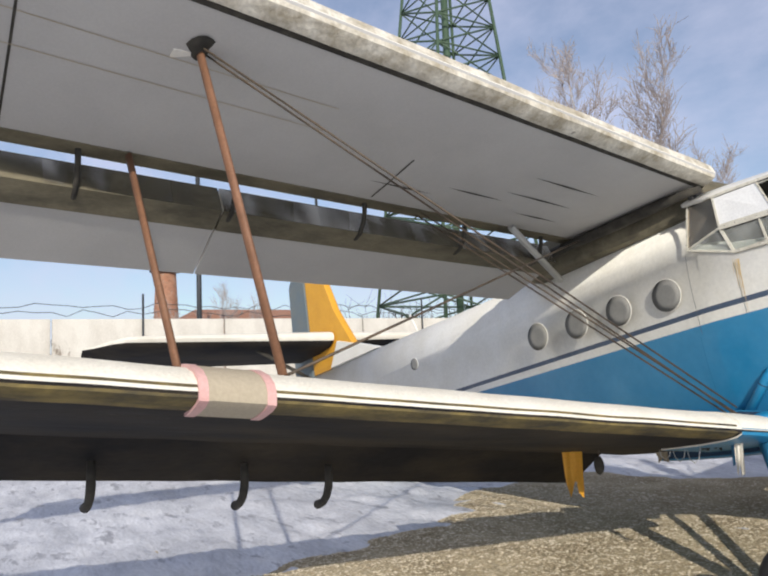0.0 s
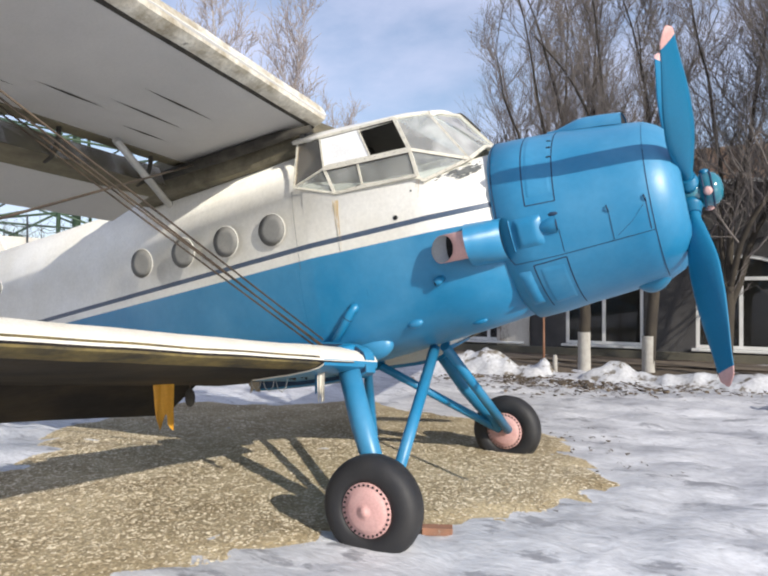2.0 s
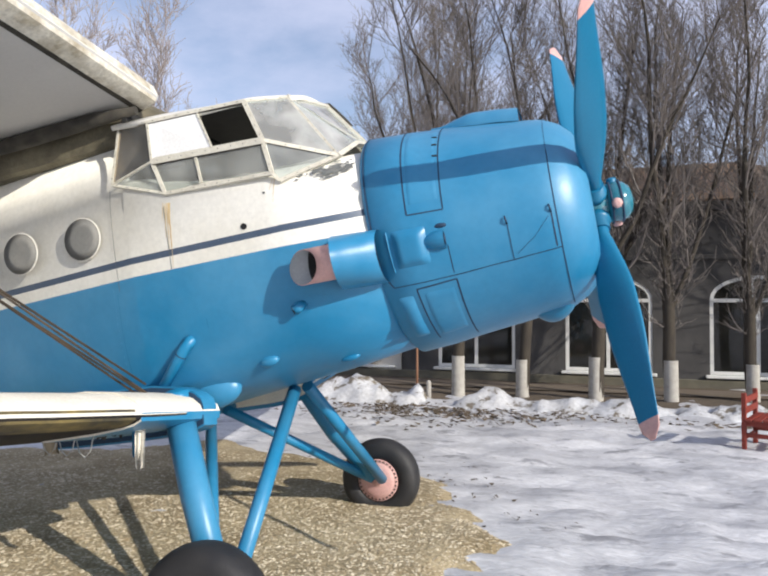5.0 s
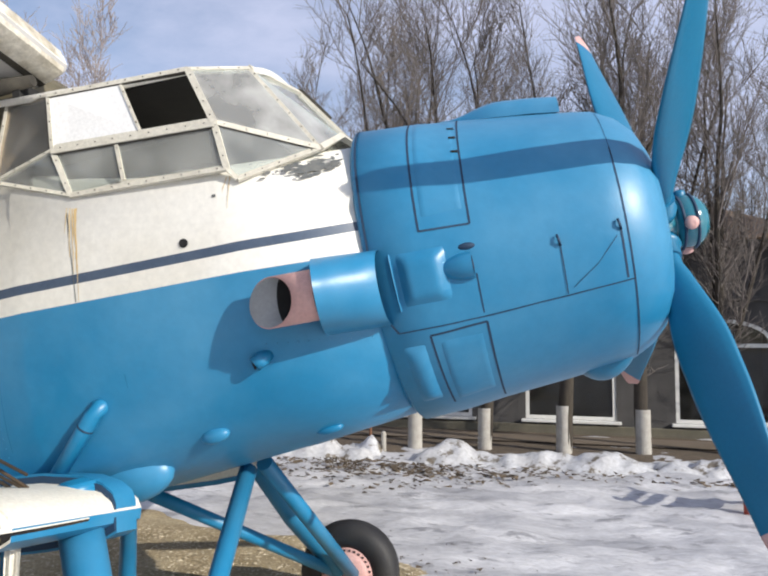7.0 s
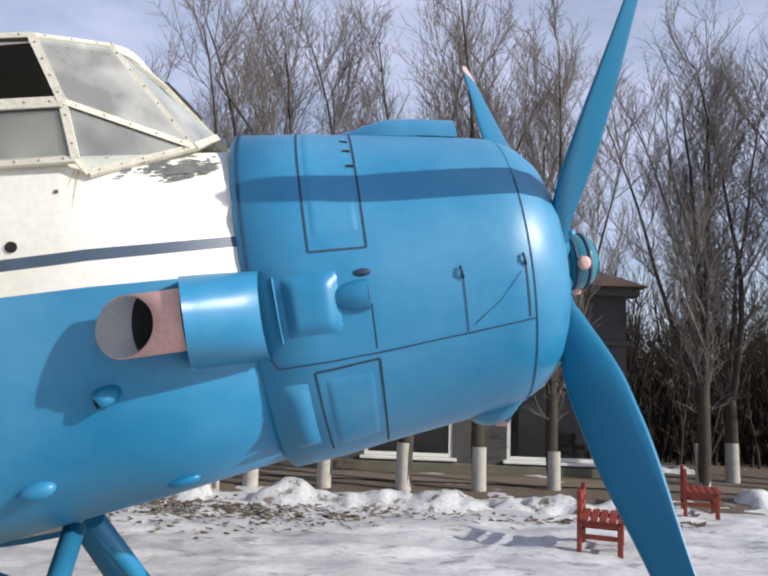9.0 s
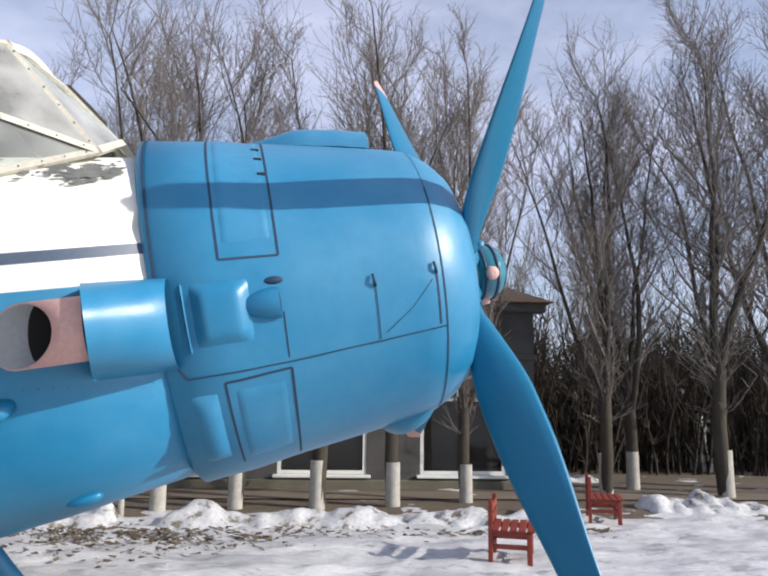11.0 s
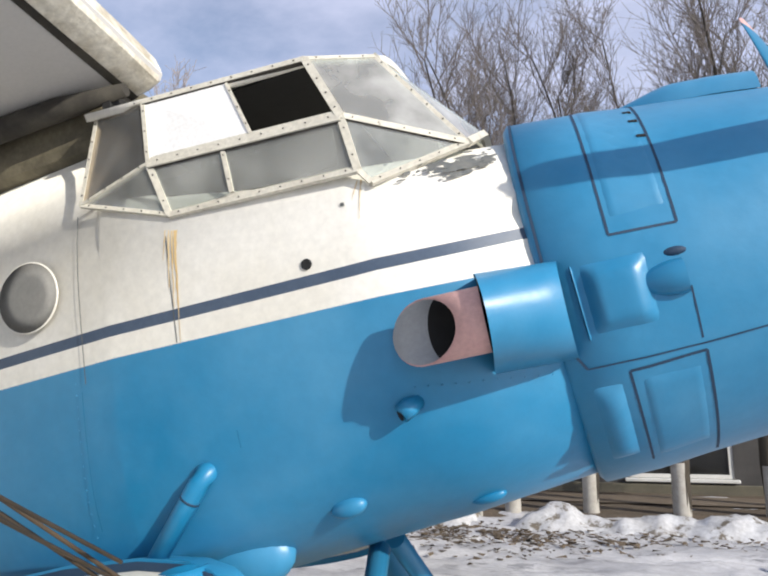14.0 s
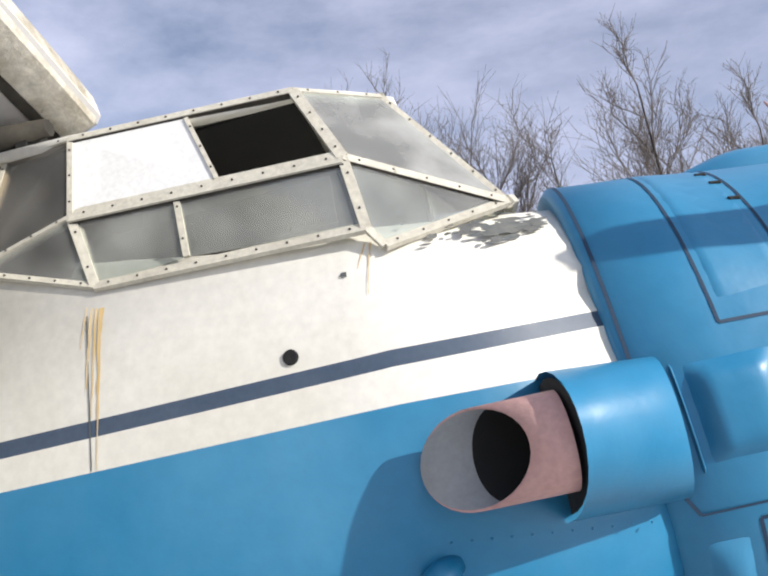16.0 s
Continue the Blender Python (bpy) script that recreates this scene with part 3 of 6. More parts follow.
def scoop_front(x, deg, r):
    """A small intake cup lying on the cowling, open ahead."""
    bm = bmesh.new()
    c = cowl_point(x, deg, 0.0)
    rows = []
    for i in range(9):
        t = i / 8
        k = math.sin(math.pi * min(t * 0.55 + 0.02, 0.55))
        rows.append([bm.verts.new(c + Vector((-0.20 * (1 - t), 0, 0)) + Vector((0, -math.sin(math.tau * j / 14) * r * k * 0.9 - 0.0, math.cos(math.tau * j / 14) * r * k))) for j in range(15)])
    for p, q in zip(rows, rows[1:]):
        for j in range(14):
            bm.faces.new((p[j], p[j + 1], q[j + 1], q[j])).smooth = True
    part("side_scoop", bm, BLUE, COWLING, "small blue side scoop", xf=BODY)
    part("scoop_mouth", revolve(bmesh.new(), [(0, r * 0.7), (0.004, 0.01)], 16), SEAM, COWLING, xf=BODY @ Matrix.Translation(c + Vector((0.001, -0.004, 0))))


scoop_front(0.46, -9, 0.062)
# Dark flattened ball stands in for the shade of a dent here.
bm = bmesh.new()
bmesh.ops.create_uvsphere(bm, u_segments=20, v_segments=12, radius=1)
part("scoop_dimple", bm, SEAM, COWLING, xf=BODY @ Matrix.Translation(cowl_point(0.44, -2.5, -0.010)) @ Matrix.Diagonal((0.045, 0.022, 0.018, 1)))


def top_scoop():
    bm = bmesh.new()
    rows = []
    for i in range(15):
        x = 0.38 + 0.62 * i / 14
        h = 0.095 * smooth(0.38, 0.72, x) + 0.005
        w = 0.17 + 0.05 * smooth(0.38, 0.7, x)
        base = cowl_r(x) - 0.03
        rows.append([bm.verts.new((x, w * math.copysign(abs(math.cos(a)) ** 0.8, math.cos(a)), base + (h + 0.03) * abs(math.sin(a)) ** 0.7)) for a in [math.pi * j / 16 for j in range(17)]])
    for p, q in zip(rows, rows[1:]):
        for j in range(16):
            bm.faces.new((p[j], p[j + 1], q[j + 1], q[j])).smooth = True
    ob = part("top_scoop", bm, BLUE, COWLING, "blue carburettor air scoop on the cowling", xf=BODY @ Matrix.Translation((COWL_SHIFT, 0, 0)))
    bm = bmesh.new()
    bm.faces.new([bm.verts.new(v) for v in [(0.99, 0.2 * math.copysign(abs(math.cos(a)) ** 0.6, math.cos(a)), cowl_r(1.0) - 0.03 + 0.118 * abs(math.sin(a)) ** 0.7) for a in [math.pi * j / 12 for j in range(13)]]])
    part("scoop_opening", bm, DARK, COWLING, xf=BODY @ Matrix.Translation((COWL_SHIFT, 0, 0)))


top_scoop()


# exhaust fairing, black sheet for its shaded opening, and pipe
def exhaust():
    bm = bmesh.new()
    rows = []
    for i in range(13):
        x = 0.02 - 0.29 * i / 12
        rows.append([])
        for j in range(15):
            a = -math.pi / 2 + math.pi * j / 14
            z = -0.155 + 0.17 * math.sin(a)
            rows[-1].append(bm.verts.new((x + 0.06 * math.cos(a) * (i / 12) ** 2, skin_y(min(x, 0), z) + 0.03 - (0.19 + 0.14 * (i / 12) ** 0.7) * math.cos(a) ** 0.7 if abs(math.cos(a)) > 1e-6 else skin_y(min(x, 0), z) + 0.03, z)))
    for p, q in zip(rows, rows[1:]):
        for j in range(14):
            bm.faces.new((p[j], p[j + 1], q[j + 1], q[j])).smooth = True
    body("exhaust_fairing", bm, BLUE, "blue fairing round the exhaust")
    # Black sheet inside the fairing's rim stands in for the shaded gap.
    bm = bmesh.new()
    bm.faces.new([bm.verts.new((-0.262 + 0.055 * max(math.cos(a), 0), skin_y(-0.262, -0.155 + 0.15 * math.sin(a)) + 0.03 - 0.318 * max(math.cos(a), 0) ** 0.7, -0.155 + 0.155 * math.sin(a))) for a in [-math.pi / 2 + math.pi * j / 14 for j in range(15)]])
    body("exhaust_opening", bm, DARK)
    # pipe: axis runs aft and outboard, cut at a slant
    a, b = Vector((-0.24, -0.98, -0.155)), Vector((-0.45, -1.005, -0.158))
    d = (b - a).normalized()
    u = d.cross(Vector((0, 0, 1))).normalized()
    w = u.cross(d)
    bm = bmesh.new()
    rings = []
    for r in (0.112, 0.106):
        for t in (0, 1):
            ring = []
            for k in range(32):
                q = math.tau * k / 32
                off = u * math.cos(q) * r + w * math.sin(q) * r
                end = b + off
                if t == 1:
                    end = end + d * (math.cos(q) * 0.12)
                ring.append(bm.verts.new(a + off if t == 0 else end))
            rings.append(ring)
    # Inner wall: pale grey crescent at the slanted mouth, black further in.
    pale_edge = [bm.verts.new(v.co - d * (0.062 * (1 + math.cos(math.tau * k / 32)) + 0.004)) for k, v in enumerate(rings[3])]
    for r, q, m in ((rings[0], rings[1], 0), (rings[1], rings[3], 0), (rings[3], pale_edge, 1), (pale_edge, rings[2], 2)):
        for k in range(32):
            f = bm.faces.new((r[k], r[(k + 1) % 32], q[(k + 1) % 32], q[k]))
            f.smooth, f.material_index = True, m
    pipe = body("exhaust_pipe", bm, [PINK, MOUTH_GREY, DARK], "faded pink exhaust stub with pale grey mouth and black inside")
    # Black disc plugs the pipe in place of its unlit depth.
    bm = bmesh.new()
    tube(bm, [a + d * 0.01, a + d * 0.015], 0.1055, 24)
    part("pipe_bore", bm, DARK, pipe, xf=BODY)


exhaust()

# ---- cockpit canopy, both sides ----
A1, A2 = (-0.750, -0.865, 1.040), (-0.624, -0.935, 0.722)
M1, M2 = (-1.090, -0.895, 1.030), (-0.996, -0.935, 0.765)
R1, R2 = (-1.465, -0.925, 1.055), (-1.458, -0.945, 0.770)
B1, B2 = (-1.74, -0.86, 1.10), (-1.80, -0.94, 0.680)
F1, F2 = (-0.507, -0.685, 1.058), (-0.205, -0.70, 0.575)
C1, C2 = (-0.46, 0.0, 1.17), (-0.19, 0.0, 0.800)
L1, LM, L2 = (-1.396, -0.930, 0.535), (-1.112, -0.930, 0.552), (-0.598, -0.920, 0.502)
L3 = (-0.56, -0.905, 0.445)
MLOW = (-1.125, -0.940, 0.755)


def mirror(p):
    return (p[0], -p[1], p[2])


def canopy():
    frame_bars = [("sill", R2, A2, 0.085), ("sill", B2, R2, 0.025), ("post", A1, A2, 0.055), ("post", M1, M2, 0.022), ("post", R1, R2, 0.03), ("top_rail", R1, A1, 0.045), ("top_rail", A1, F1, 0.035),
                  ("windscreen_post", F1, F2, 0.03), ("sill", A2, F2, 0.045), ("lower_post", R2, L1, 0.045), ("lower_post", MLOW, LM, 0.03), ("lower_post", A2, L2, 0.05), ("lower_rail", L1, L2, 0.05),
                  ("lower_rail", B2, L1, 0.03), ("lower_rail", L2, L3, 0.035), ("lower_rail", L3, F2, 0.05), ("rear_post", B1, B2, 0.03), ("top_rail", B1, R1, 0.03)]
    panes = [("white_side_pane", (R1, M1, M2, R2), WHITE), ("windscreen_side", (A1, F1, F2, A2), WIND_GLASS), ("lower_pane", (R2, MLOW, LM, L1), CANOPY_GLASS),
             ("lower_pane", (MLOW, A2, L2, LM), CANOPY_GLASS), ("lower_pane", (B2, R2, L1), CANOPY_GLASS), ("lower_pane", (A2, F2, L3, L2), CANOPY_GLASS), ("rear_pane", (B1, R1, R2, B2), REAR_GLASS)]
    shell = body("cockpit_roof", roof(), CREAM, "cream cockpit roof with grimy edge")
    for flip in (False, True):
        f = mirror if flip else (lambda p: p)
        out = Vector((0.1, 1 if flip else -1, 0.35))
        for name, p, q, w in frame_bars:
            bm = bmesh.new()
            plank_between(bm, f(p), f(q), w * 0.6, 0.016, out)
            part(name, bm, FRAME, shell, xf=BODY)
            if not flip:
                studs(f(p), f(q), shell, out)
                if name in ("sill", "top_rail") and w > 0.04:
                    bm = bmesh.new()
                    drop = Vector((0, 0, -w * 0.3))
                    plank_between(bm, Vector(p) + drop, Vector(q) + drop, 0.006, 0.019, out)
                    part("gasket", bm, SLIT, shell, xf=BODY)
        for name, cs, mat in panes:
            bm = bmesh.new()
            sheet_quad(bm, [f(c) for c in cs], 0.006)
            ob = part(name, bm, mat, shell, xf=BODY)
            if mat is not WHITE:
                ob.visible_shadow = False
    for f in ((lambda p: p), mirror):
        bm = bmesh.new()
        mid = (F2[0] + 0.04, F2[1] * 0.55, 0.72)
        sheet_quad(bm, [f(F1), f(C1), f(C2)], 0.006)
        sheet_quad(bm, [f(F1), f(C2), f(mid), f(F2)][:3], 0.006)
        sheet_quad(bm, [f(F1), f(mid), f(F2)], 0.006)
        ob = part("windscreen", bm, WIND_GLASS, shell, xf=BODY)
        ob.visible_shadow = False
        for p, q in ((F1, C1), (F2, mid), (mid, C2)):
            bm = bmesh.new()
            plank_between(bm, f(p), f(q), 0.03, 0.03, (1, 0, 0.6))
            part("windscreen_rail", bm, FRAME, shell, xf=BODY)
    bm = bmesh.new()
    plank_between(bm, C1, C2, 0.03, 0.03, (1, 0, 0.4))
    part("windscreen_post", bm, FRAME, shell, xf=BODY)
    seal = [Vector((-0.66, 0, 1.212)), Vector((-0.54, 0, 1.205)), Vector(C1) + Vector((0.012, 0, 0.018)), Vector(C1).lerp(Vector(C2), 0.3) + Vector((0.018, 0, 0.014)), Vector(C1).lerp(Vector(C2), 0.55) + Vector((0.016, 0, 0.010))]
    part("rubber_seal", tube(bmesh.new(), seal, 0.012, 8), SLIT, shell, "black rubber strip over the windscreen", xf=BODY)
    # Black sheets added under the roof and along the sides to darken the cockpit.
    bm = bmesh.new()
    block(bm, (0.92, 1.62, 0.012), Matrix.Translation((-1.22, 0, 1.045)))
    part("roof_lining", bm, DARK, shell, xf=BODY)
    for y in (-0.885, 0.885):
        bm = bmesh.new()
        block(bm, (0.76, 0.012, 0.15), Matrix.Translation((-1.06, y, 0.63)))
        part("side_lining", bm, COCKPIT_SHADE, shell, xf=BODY)
    # inside: rear bulkhead, floor and two seats, the cockpit's shade in their black
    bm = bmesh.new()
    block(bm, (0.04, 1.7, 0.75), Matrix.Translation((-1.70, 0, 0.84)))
    part("bulkhead", bm, COCKPIT_SHADE, shell, xf=BODY)
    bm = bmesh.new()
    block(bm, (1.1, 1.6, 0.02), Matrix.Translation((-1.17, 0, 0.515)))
    part("cockpit_floor", bm, COCKPIT_SHADE, shell, xf=BODY)
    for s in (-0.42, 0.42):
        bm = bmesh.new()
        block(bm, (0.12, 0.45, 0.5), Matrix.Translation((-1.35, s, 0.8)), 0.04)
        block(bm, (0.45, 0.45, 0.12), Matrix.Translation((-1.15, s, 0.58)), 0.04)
        part("pilot_seat", bm, COCKPIT_SHADE, shell, xf=BODY)
    return shell


def studs(p, q, parent, out):
    """A row of small bolt heads on a frame bar."""
    p, q = Vector(p), Vector(q)
    n = int((q - p).length / 0.085)
    if n < 2:
        return
    bm = bmesh.new()
    for k in range(n):
        c = p + (q - p) * (k + 0.5) / n + out.normalized() * 0.009
        block(bm, (0.006, 0.006, 0.006), Matrix.Translation(c), 0.0015)
    tagged(part("bolt_line", bm, SLIT, parent, xf=BODY), kind="stuff")


def roof():
    bm = bmesh.new()
    rows = []
    prof = [(-0.47, 0.66, 1.065, 1.17), (-0.60, 0.765, 1.06, 1.195), (-0.75, 0.868, 1.05, 1.215), (-1.09, 0.90, 1.045, 1.25), (-1.465, 0.93, 1.07, 1.28), (-1.78, 0.90, 1.11, 1.30)]
    for x, w, zs, zc in prof:
        rows.append([bm.verts.new((x, w * t, zs + (zc - zs) * (1 - abs(t) ** 2.6))) for t in [k / 8 for k in range(-8, 9)]])
        rows[-1] += [bm.verts.new((v.co.x, v.co.y * 0.985, v.co.z - 0.03)) for v in rows[-1][::-1]]
    for r, s in zip(rows, rows[1:]):
        for k in range(len(r)):
            bm.faces.new((r[k], r[(k + 1) % len(r)], s[(k + 1) % len(r)], s[k])).smooth = True
    for r in (rows[0], rows[-1]):
        for k in range(16):
            bm.faces.new((r[k], r[k + 1], r[-2 - k], r[-1 - k]))
    return bm


canopy()


# ---- portholes, small fittings on the skin ----
def on_skin(x, z, lift=0.0, deck=None):
    return Vector((x, hull_point(x, angle_at(x, z, deck), deck).y - lift, z))


def porthole(x, z, r):
    bm = bmesh.new()
    revolve(bm, [(0.004, r * 1.07), (-0.0008, r * 1.065), (-0.0014, r * 1.0), (0.004, r * 0.98)], 32, "y", close=True)
    y = skin_y(x, z)
    ring = part("porthole", bm, CREAM, PLANE, "round cabin window", xf=BODY @ Matrix.Translation((x, y, z)))
    part("porthole_glass", revolve(bmesh.new(), [(-0.0018, r * 1.03), (-0.003, r * 0.6), (-0.0035, 0.004)], 32, "y"), PORT_GLASS, ring, "hazy grey acrylic", xf=BODY @ Matrix.Translation((x, y, z)))


for px in (-2.12, -2.67, -3.22, -3.79):
    porthole(px, 0.358, 0.145)
porthole(-6.55, 0.58, 0.085)


def skin_patch(name, x, z, w, h, mat, lift=0.003, label="", nx=4, nz=6, deck=None):
    bm = bmesh.new()
    grid = [[bm.verts.new(on_skin(x - w / 2 + w * i / nx, z - h / 2 + h * j / nz, lift, deck)) for i in range(nx + 1)] for j in range(nz + 1)]
    for j in range(nz):
        for i in range(nx):
            bm.faces.new((grid[j][i], grid[j][i + 1], grid[j + 1][i + 1], grid[j + 1][i])).smooth = True
    return body(name, bm, mat, label)


def paint_flakes():
    """Bare spots where the cream paint has come off, in a band below the quarter pane."""
    rnd = random.Random(44)
    bm = bmesh.new()
    for k in range(75):
        x = -0.13 + 0.0 - abs(rnd.gauss(0, 0.17))
        z = 0.475 + 0.10 * (x + 0.2) + rnd.gauss(0, 0.022)
        w, h = rnd.uniform(0.008, 0.05), rnd.uniform(0.004, 0.013)
        vs = []
        for j in range(8):
            a = math.tau * j / 8
            vs.append(bm.verts.new(on_skin(x + w * math.cos(a) * rnd.uniform(0.5, 1.1), z + h * math.sin(a) * rnd.uniform(0.5, 1.2) + 0.12 * w * math.cos(a), 0.003)))
        bm.faces.new(vs)
    tagged(body("paint_flake_patch", bm, STRIPE_WORN, "dark bare patches in flaking cream paint"), kind="stuff")


paint_flakes()
def streak(x, z_top, z_low, wide, lean, seed):
    """A run of rust down the skin with ragged, tapering edges."""
    rnd = random.Random(seed)
    bm = bmesh.new()
    n = 16
    prev = None
    for k in range(n + 1):
        t = k / n
        z = z_top + (z_low - z_top) * t
        w = wide * (1 - 0.75 * t) * rnd.uniform(0.45, 1.0)
        c = x + lean * t + rnd.uniform(-0.1, 0.1) * wide
        pair = [bm.verts.new(on_skin(c + d * w / 2, z, 0.0022)) for d in (-1, 1)]
        if prev:
            bm.faces.new((prev[0], prev[1], pair[1], pair[0])).smooth = True
        prev = pair
    body("rust_streak", bm, RUSTSTAIN, "orange rust run under the cockpit")


for k, (sx, low, wide) in enumerate(((-1.372, 0.30, 0.012), (-1.384, 0.02, 0.015), (-1.395, 0.16, 0.012), (-1.408, 0.24, 0.014), (-1.42, 0.36, 0.010), (-0.600, 0.32, 0.008), (-0.615, 0.40, 0.006))):
    streak(sx, 0.53 if sx < -1 else 0.47, low, wide, -0.03, k)
skin_patch("skin_seam", -1.43, 0.27, 0.004, 0.50, STRIPE_WORN, 0.002)
skin_patch("skin_seam", -1.86, 0.30, 0.004, 0.72, STRIPE_WORN, 0.002)
skin_patch("skin_seam", -1.88, -0.36, 0.004, 0.55, BLUE_DEEP, 0.002)
bm = bmesh.new()
revolve(bm, [(0.03, 0.021), (-0.004, 0.021), (-0.005, 0.016), (0.0, 0.001)], 20, "y")
part("drain_port", bm, DARK, PLANE, "small round vent hole", xf=BODY @ Matrix.Translation(on_skin(-0.86, 0.20)))
skin_patch("hatch_seam", -1.235, -0.45, 0.005, 0.2, BLUE_DEEP, 0.002)
skin_patch("hatch_seam", -1.17, -0.55, 0.13, 0.005, BLUE_DEEP, 0.002)


def nub(x, z, r, aft):
    bm = bmesh.new()
    c = on_skin(x, z, -0.02)
    tube(bm, [c + Vector((0.03, 0.0, 0.02)), c + Vector((0, -0.035, 0)), c + Vector((-aft, -0.05, -0.02))], [r * 0.8, r, r * 0.95], 14)
    ob = body("vent_nub", bm, BLUE, "blue vent stub")
    part("vent_mouth", tube(bmesh.new(), [c + Vector((-aft, -0.05, -0.02)), c + Vector((-aft - 0.003, -0.052, -0.021))], r * 0.6, 12), DARK, ob, xf=BODY)


nub(-0.585, -0.385, 0.036, 0.03)


def bulge(x, z, sx, sy, sz, name="skin_blister"):
    bm = bmesh.new()
    bmesh.ops.create_uvsphere(bm, u_segments=20, v_segments=12, radius=1)
    for f in bm.faces:
        f.smooth = True
    bm.transform(Matrix.Translation(on_skin(x, z)) @ Matrix.Rotation(radians(-6), 4, "Y") @ Matrix.Diagonal((sx, sy, sz, 1)))
    body(name, bm, BLUE, "small blue skin blister")


bulge(-0.93, -0.70, 0.075, 0.04, 0.04)
bulge(-0.45, -0.765, 0.075, 0.035, 0.028)


# step bar low on the side, with a gusset
bm = bmesh.new()
top, low = on_skin(-1.40, -0.50, 0.03), on_skin(-1.70, -0.83, 0.13)
tube(bm, [top + Vector((0.03, 0.10, 0.05)), top + Vector((0.005, 0.01, 0.012)), top + (low - top) * 0.06, low], [0.034, 0.042, 0.040, 0.036], 16)
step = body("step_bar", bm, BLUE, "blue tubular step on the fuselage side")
part("bar_clip", tube(bmesh.new(), [top + (low - top) * 0.2, top + (low - top) * 0.22], 0.0405, 16), SEAM, step, xf=BODY)
bm = bmesh.new()
bmesh.ops.create_uvsphere(bm, u_segments=20, v_segments=12, radius=1)
for f in bm.faces:
    f.smooth = True
bm.transform(Matrix.Translation(on_skin(-1.53, -0.84, -0.09)) @ Matrix.Diagonal((0.32, 0.115, 0.15, 1)))
body("root_bulge", bm, BLUE, "smooth blue bulge above the wing root")


def rivet_row(pts):
    """A line of flush rivets on the skin, from (x, z) to (x, z)."""
    (x0, z0), (x1, z1) = pts
    n = max(int(math.hypot(x1 - x0, z1 - z0) / 0.045), 2)
    bm = bmesh.new()
    for k in range(n + 1):
        c = on_skin(x0 + (x1 - x0) * k / n, z0 + (z1 - z0) * k / n, 0.001)
        tube(bm, [c, c + Vector((0, -0.0025, 0))], [0.0035, 0.0025], 6)
    tagged(body("rivet_line", bm, BLUE if max(z0, z1) < 0.03 else CREAM), kind="stuff")


for row in (((-1.91, -0.05), (-1.91, -0.7)), ((-0.55, -0.32), (-0.08, -0.36))):
    rivet_row(row)


# ---- wings ----
# root of the leading edge, chord, way along the span, length
UP_ROOT, UP_CHORD = Vector((-1.52, -0.66, 1.335)), 2.55
LO_ROOT, LO_CHORD = Vector((-1.32, -0.85, -0.98)), 2.0
UP_RISE, LO_RISE = radians(6.7), radians(7.1)
SWEEP = 0.035  # the upper wing leans ahead, metres for each metre of span
TWIST = 0.085  # and its rear droops outboard
PROFILE_TOP = [(0.0, 0.0), (0.006, 0.022), (0.03, 0.046), (0.08, 0.068), (0.18, 0.085), (0.34, 0.09), (0.52, 0.078), (0.72, 0.05), (0.86, 0.025), (1.0, 0.002)]
PROFILE_LOW = [(1.0, -0.002), (0.86, -0.012), (0.72, -0.022), (0.52, -0.032), (0.34, -0.036), (0.18, -0.036), (0.08, -0.030), (0.03, -0.022), (0.006, -0.012)]


def table_z(table, u):
    for (a, za), (b, zb) in zip(table, table[1:]):
        if min(a, b) <= u <= max(a, b):
            return za + (zb - za) * (u - a) / (b - a)
    return 0.0


def wing_point(root, chord, rise, s, u, v, side=1):
    """s metres out along the span, u of the chord aft, v of the chord up."""
    return Vector((root.x - u * chord + (SWEEP * s if root.z > 0 else 0.0), side * (root.y - s * math.cos(rise)), root.z + s * math.sin(rise) + v * chord - (TWIST * s * u if root.z > 0 else 0.0)))


def wing_panel(name, root, chord, rise, s0, s1, u0, u1, mats, label, drop=0.0, side=1, steps=24, swell=0.0, parent=None, sag=0.0):
    """A length of wing between two chord fractions. mats: above, below, edge."""
    us = sorted({u0, u1, *[u for u, _ in PROFILE_TOP if u0 < u < u1]})
    bm = bmesh.new()
    rows = []
    hinge = Matrix.Rotation(drop, 4, "Y")
    for i in range(steps + 1):
        s = s0 + (s1 - s0) * i / steps
        ring = [(u, table_z(PROFILE_TOP, u) + swell) for u in us] + [(u, table_z(PROFILE_LOW[::-1], u) - swell) for u in us[::-1] if not (u == 0.0)]
        row = []
        for u, v in ring:
            p = wing_point(root, chord, rise, s, u, v, side)
            if drop:
                o = wing_point(root, chord, rise, s, u0, 0, side)
                p = o + hinge @ (p - o)
            if sag:
                p.z += sag * noise.noise((s * 2.1, u * 4, 3.0)) * 0.5
            row.append(bm.verts.new(p))
        rows.append(row)
    top = len(us)
    n = len(rows[0])
    for r, q in zip(rows, rows[1:]):
        for k in range(n):
            f = bm.faces.new((r[k], r[(k + 1) % n], q[(k + 1) % n], q[k]))
            f.smooth = True
            f.material_index = 0 if k < top - 1 else 1
    for r in (rows[0], rows[-1]):
        bm.faces.new(r)
    return sharp(part(name, bm, mats, parent or PLANE, label, xf=BODY), 40)


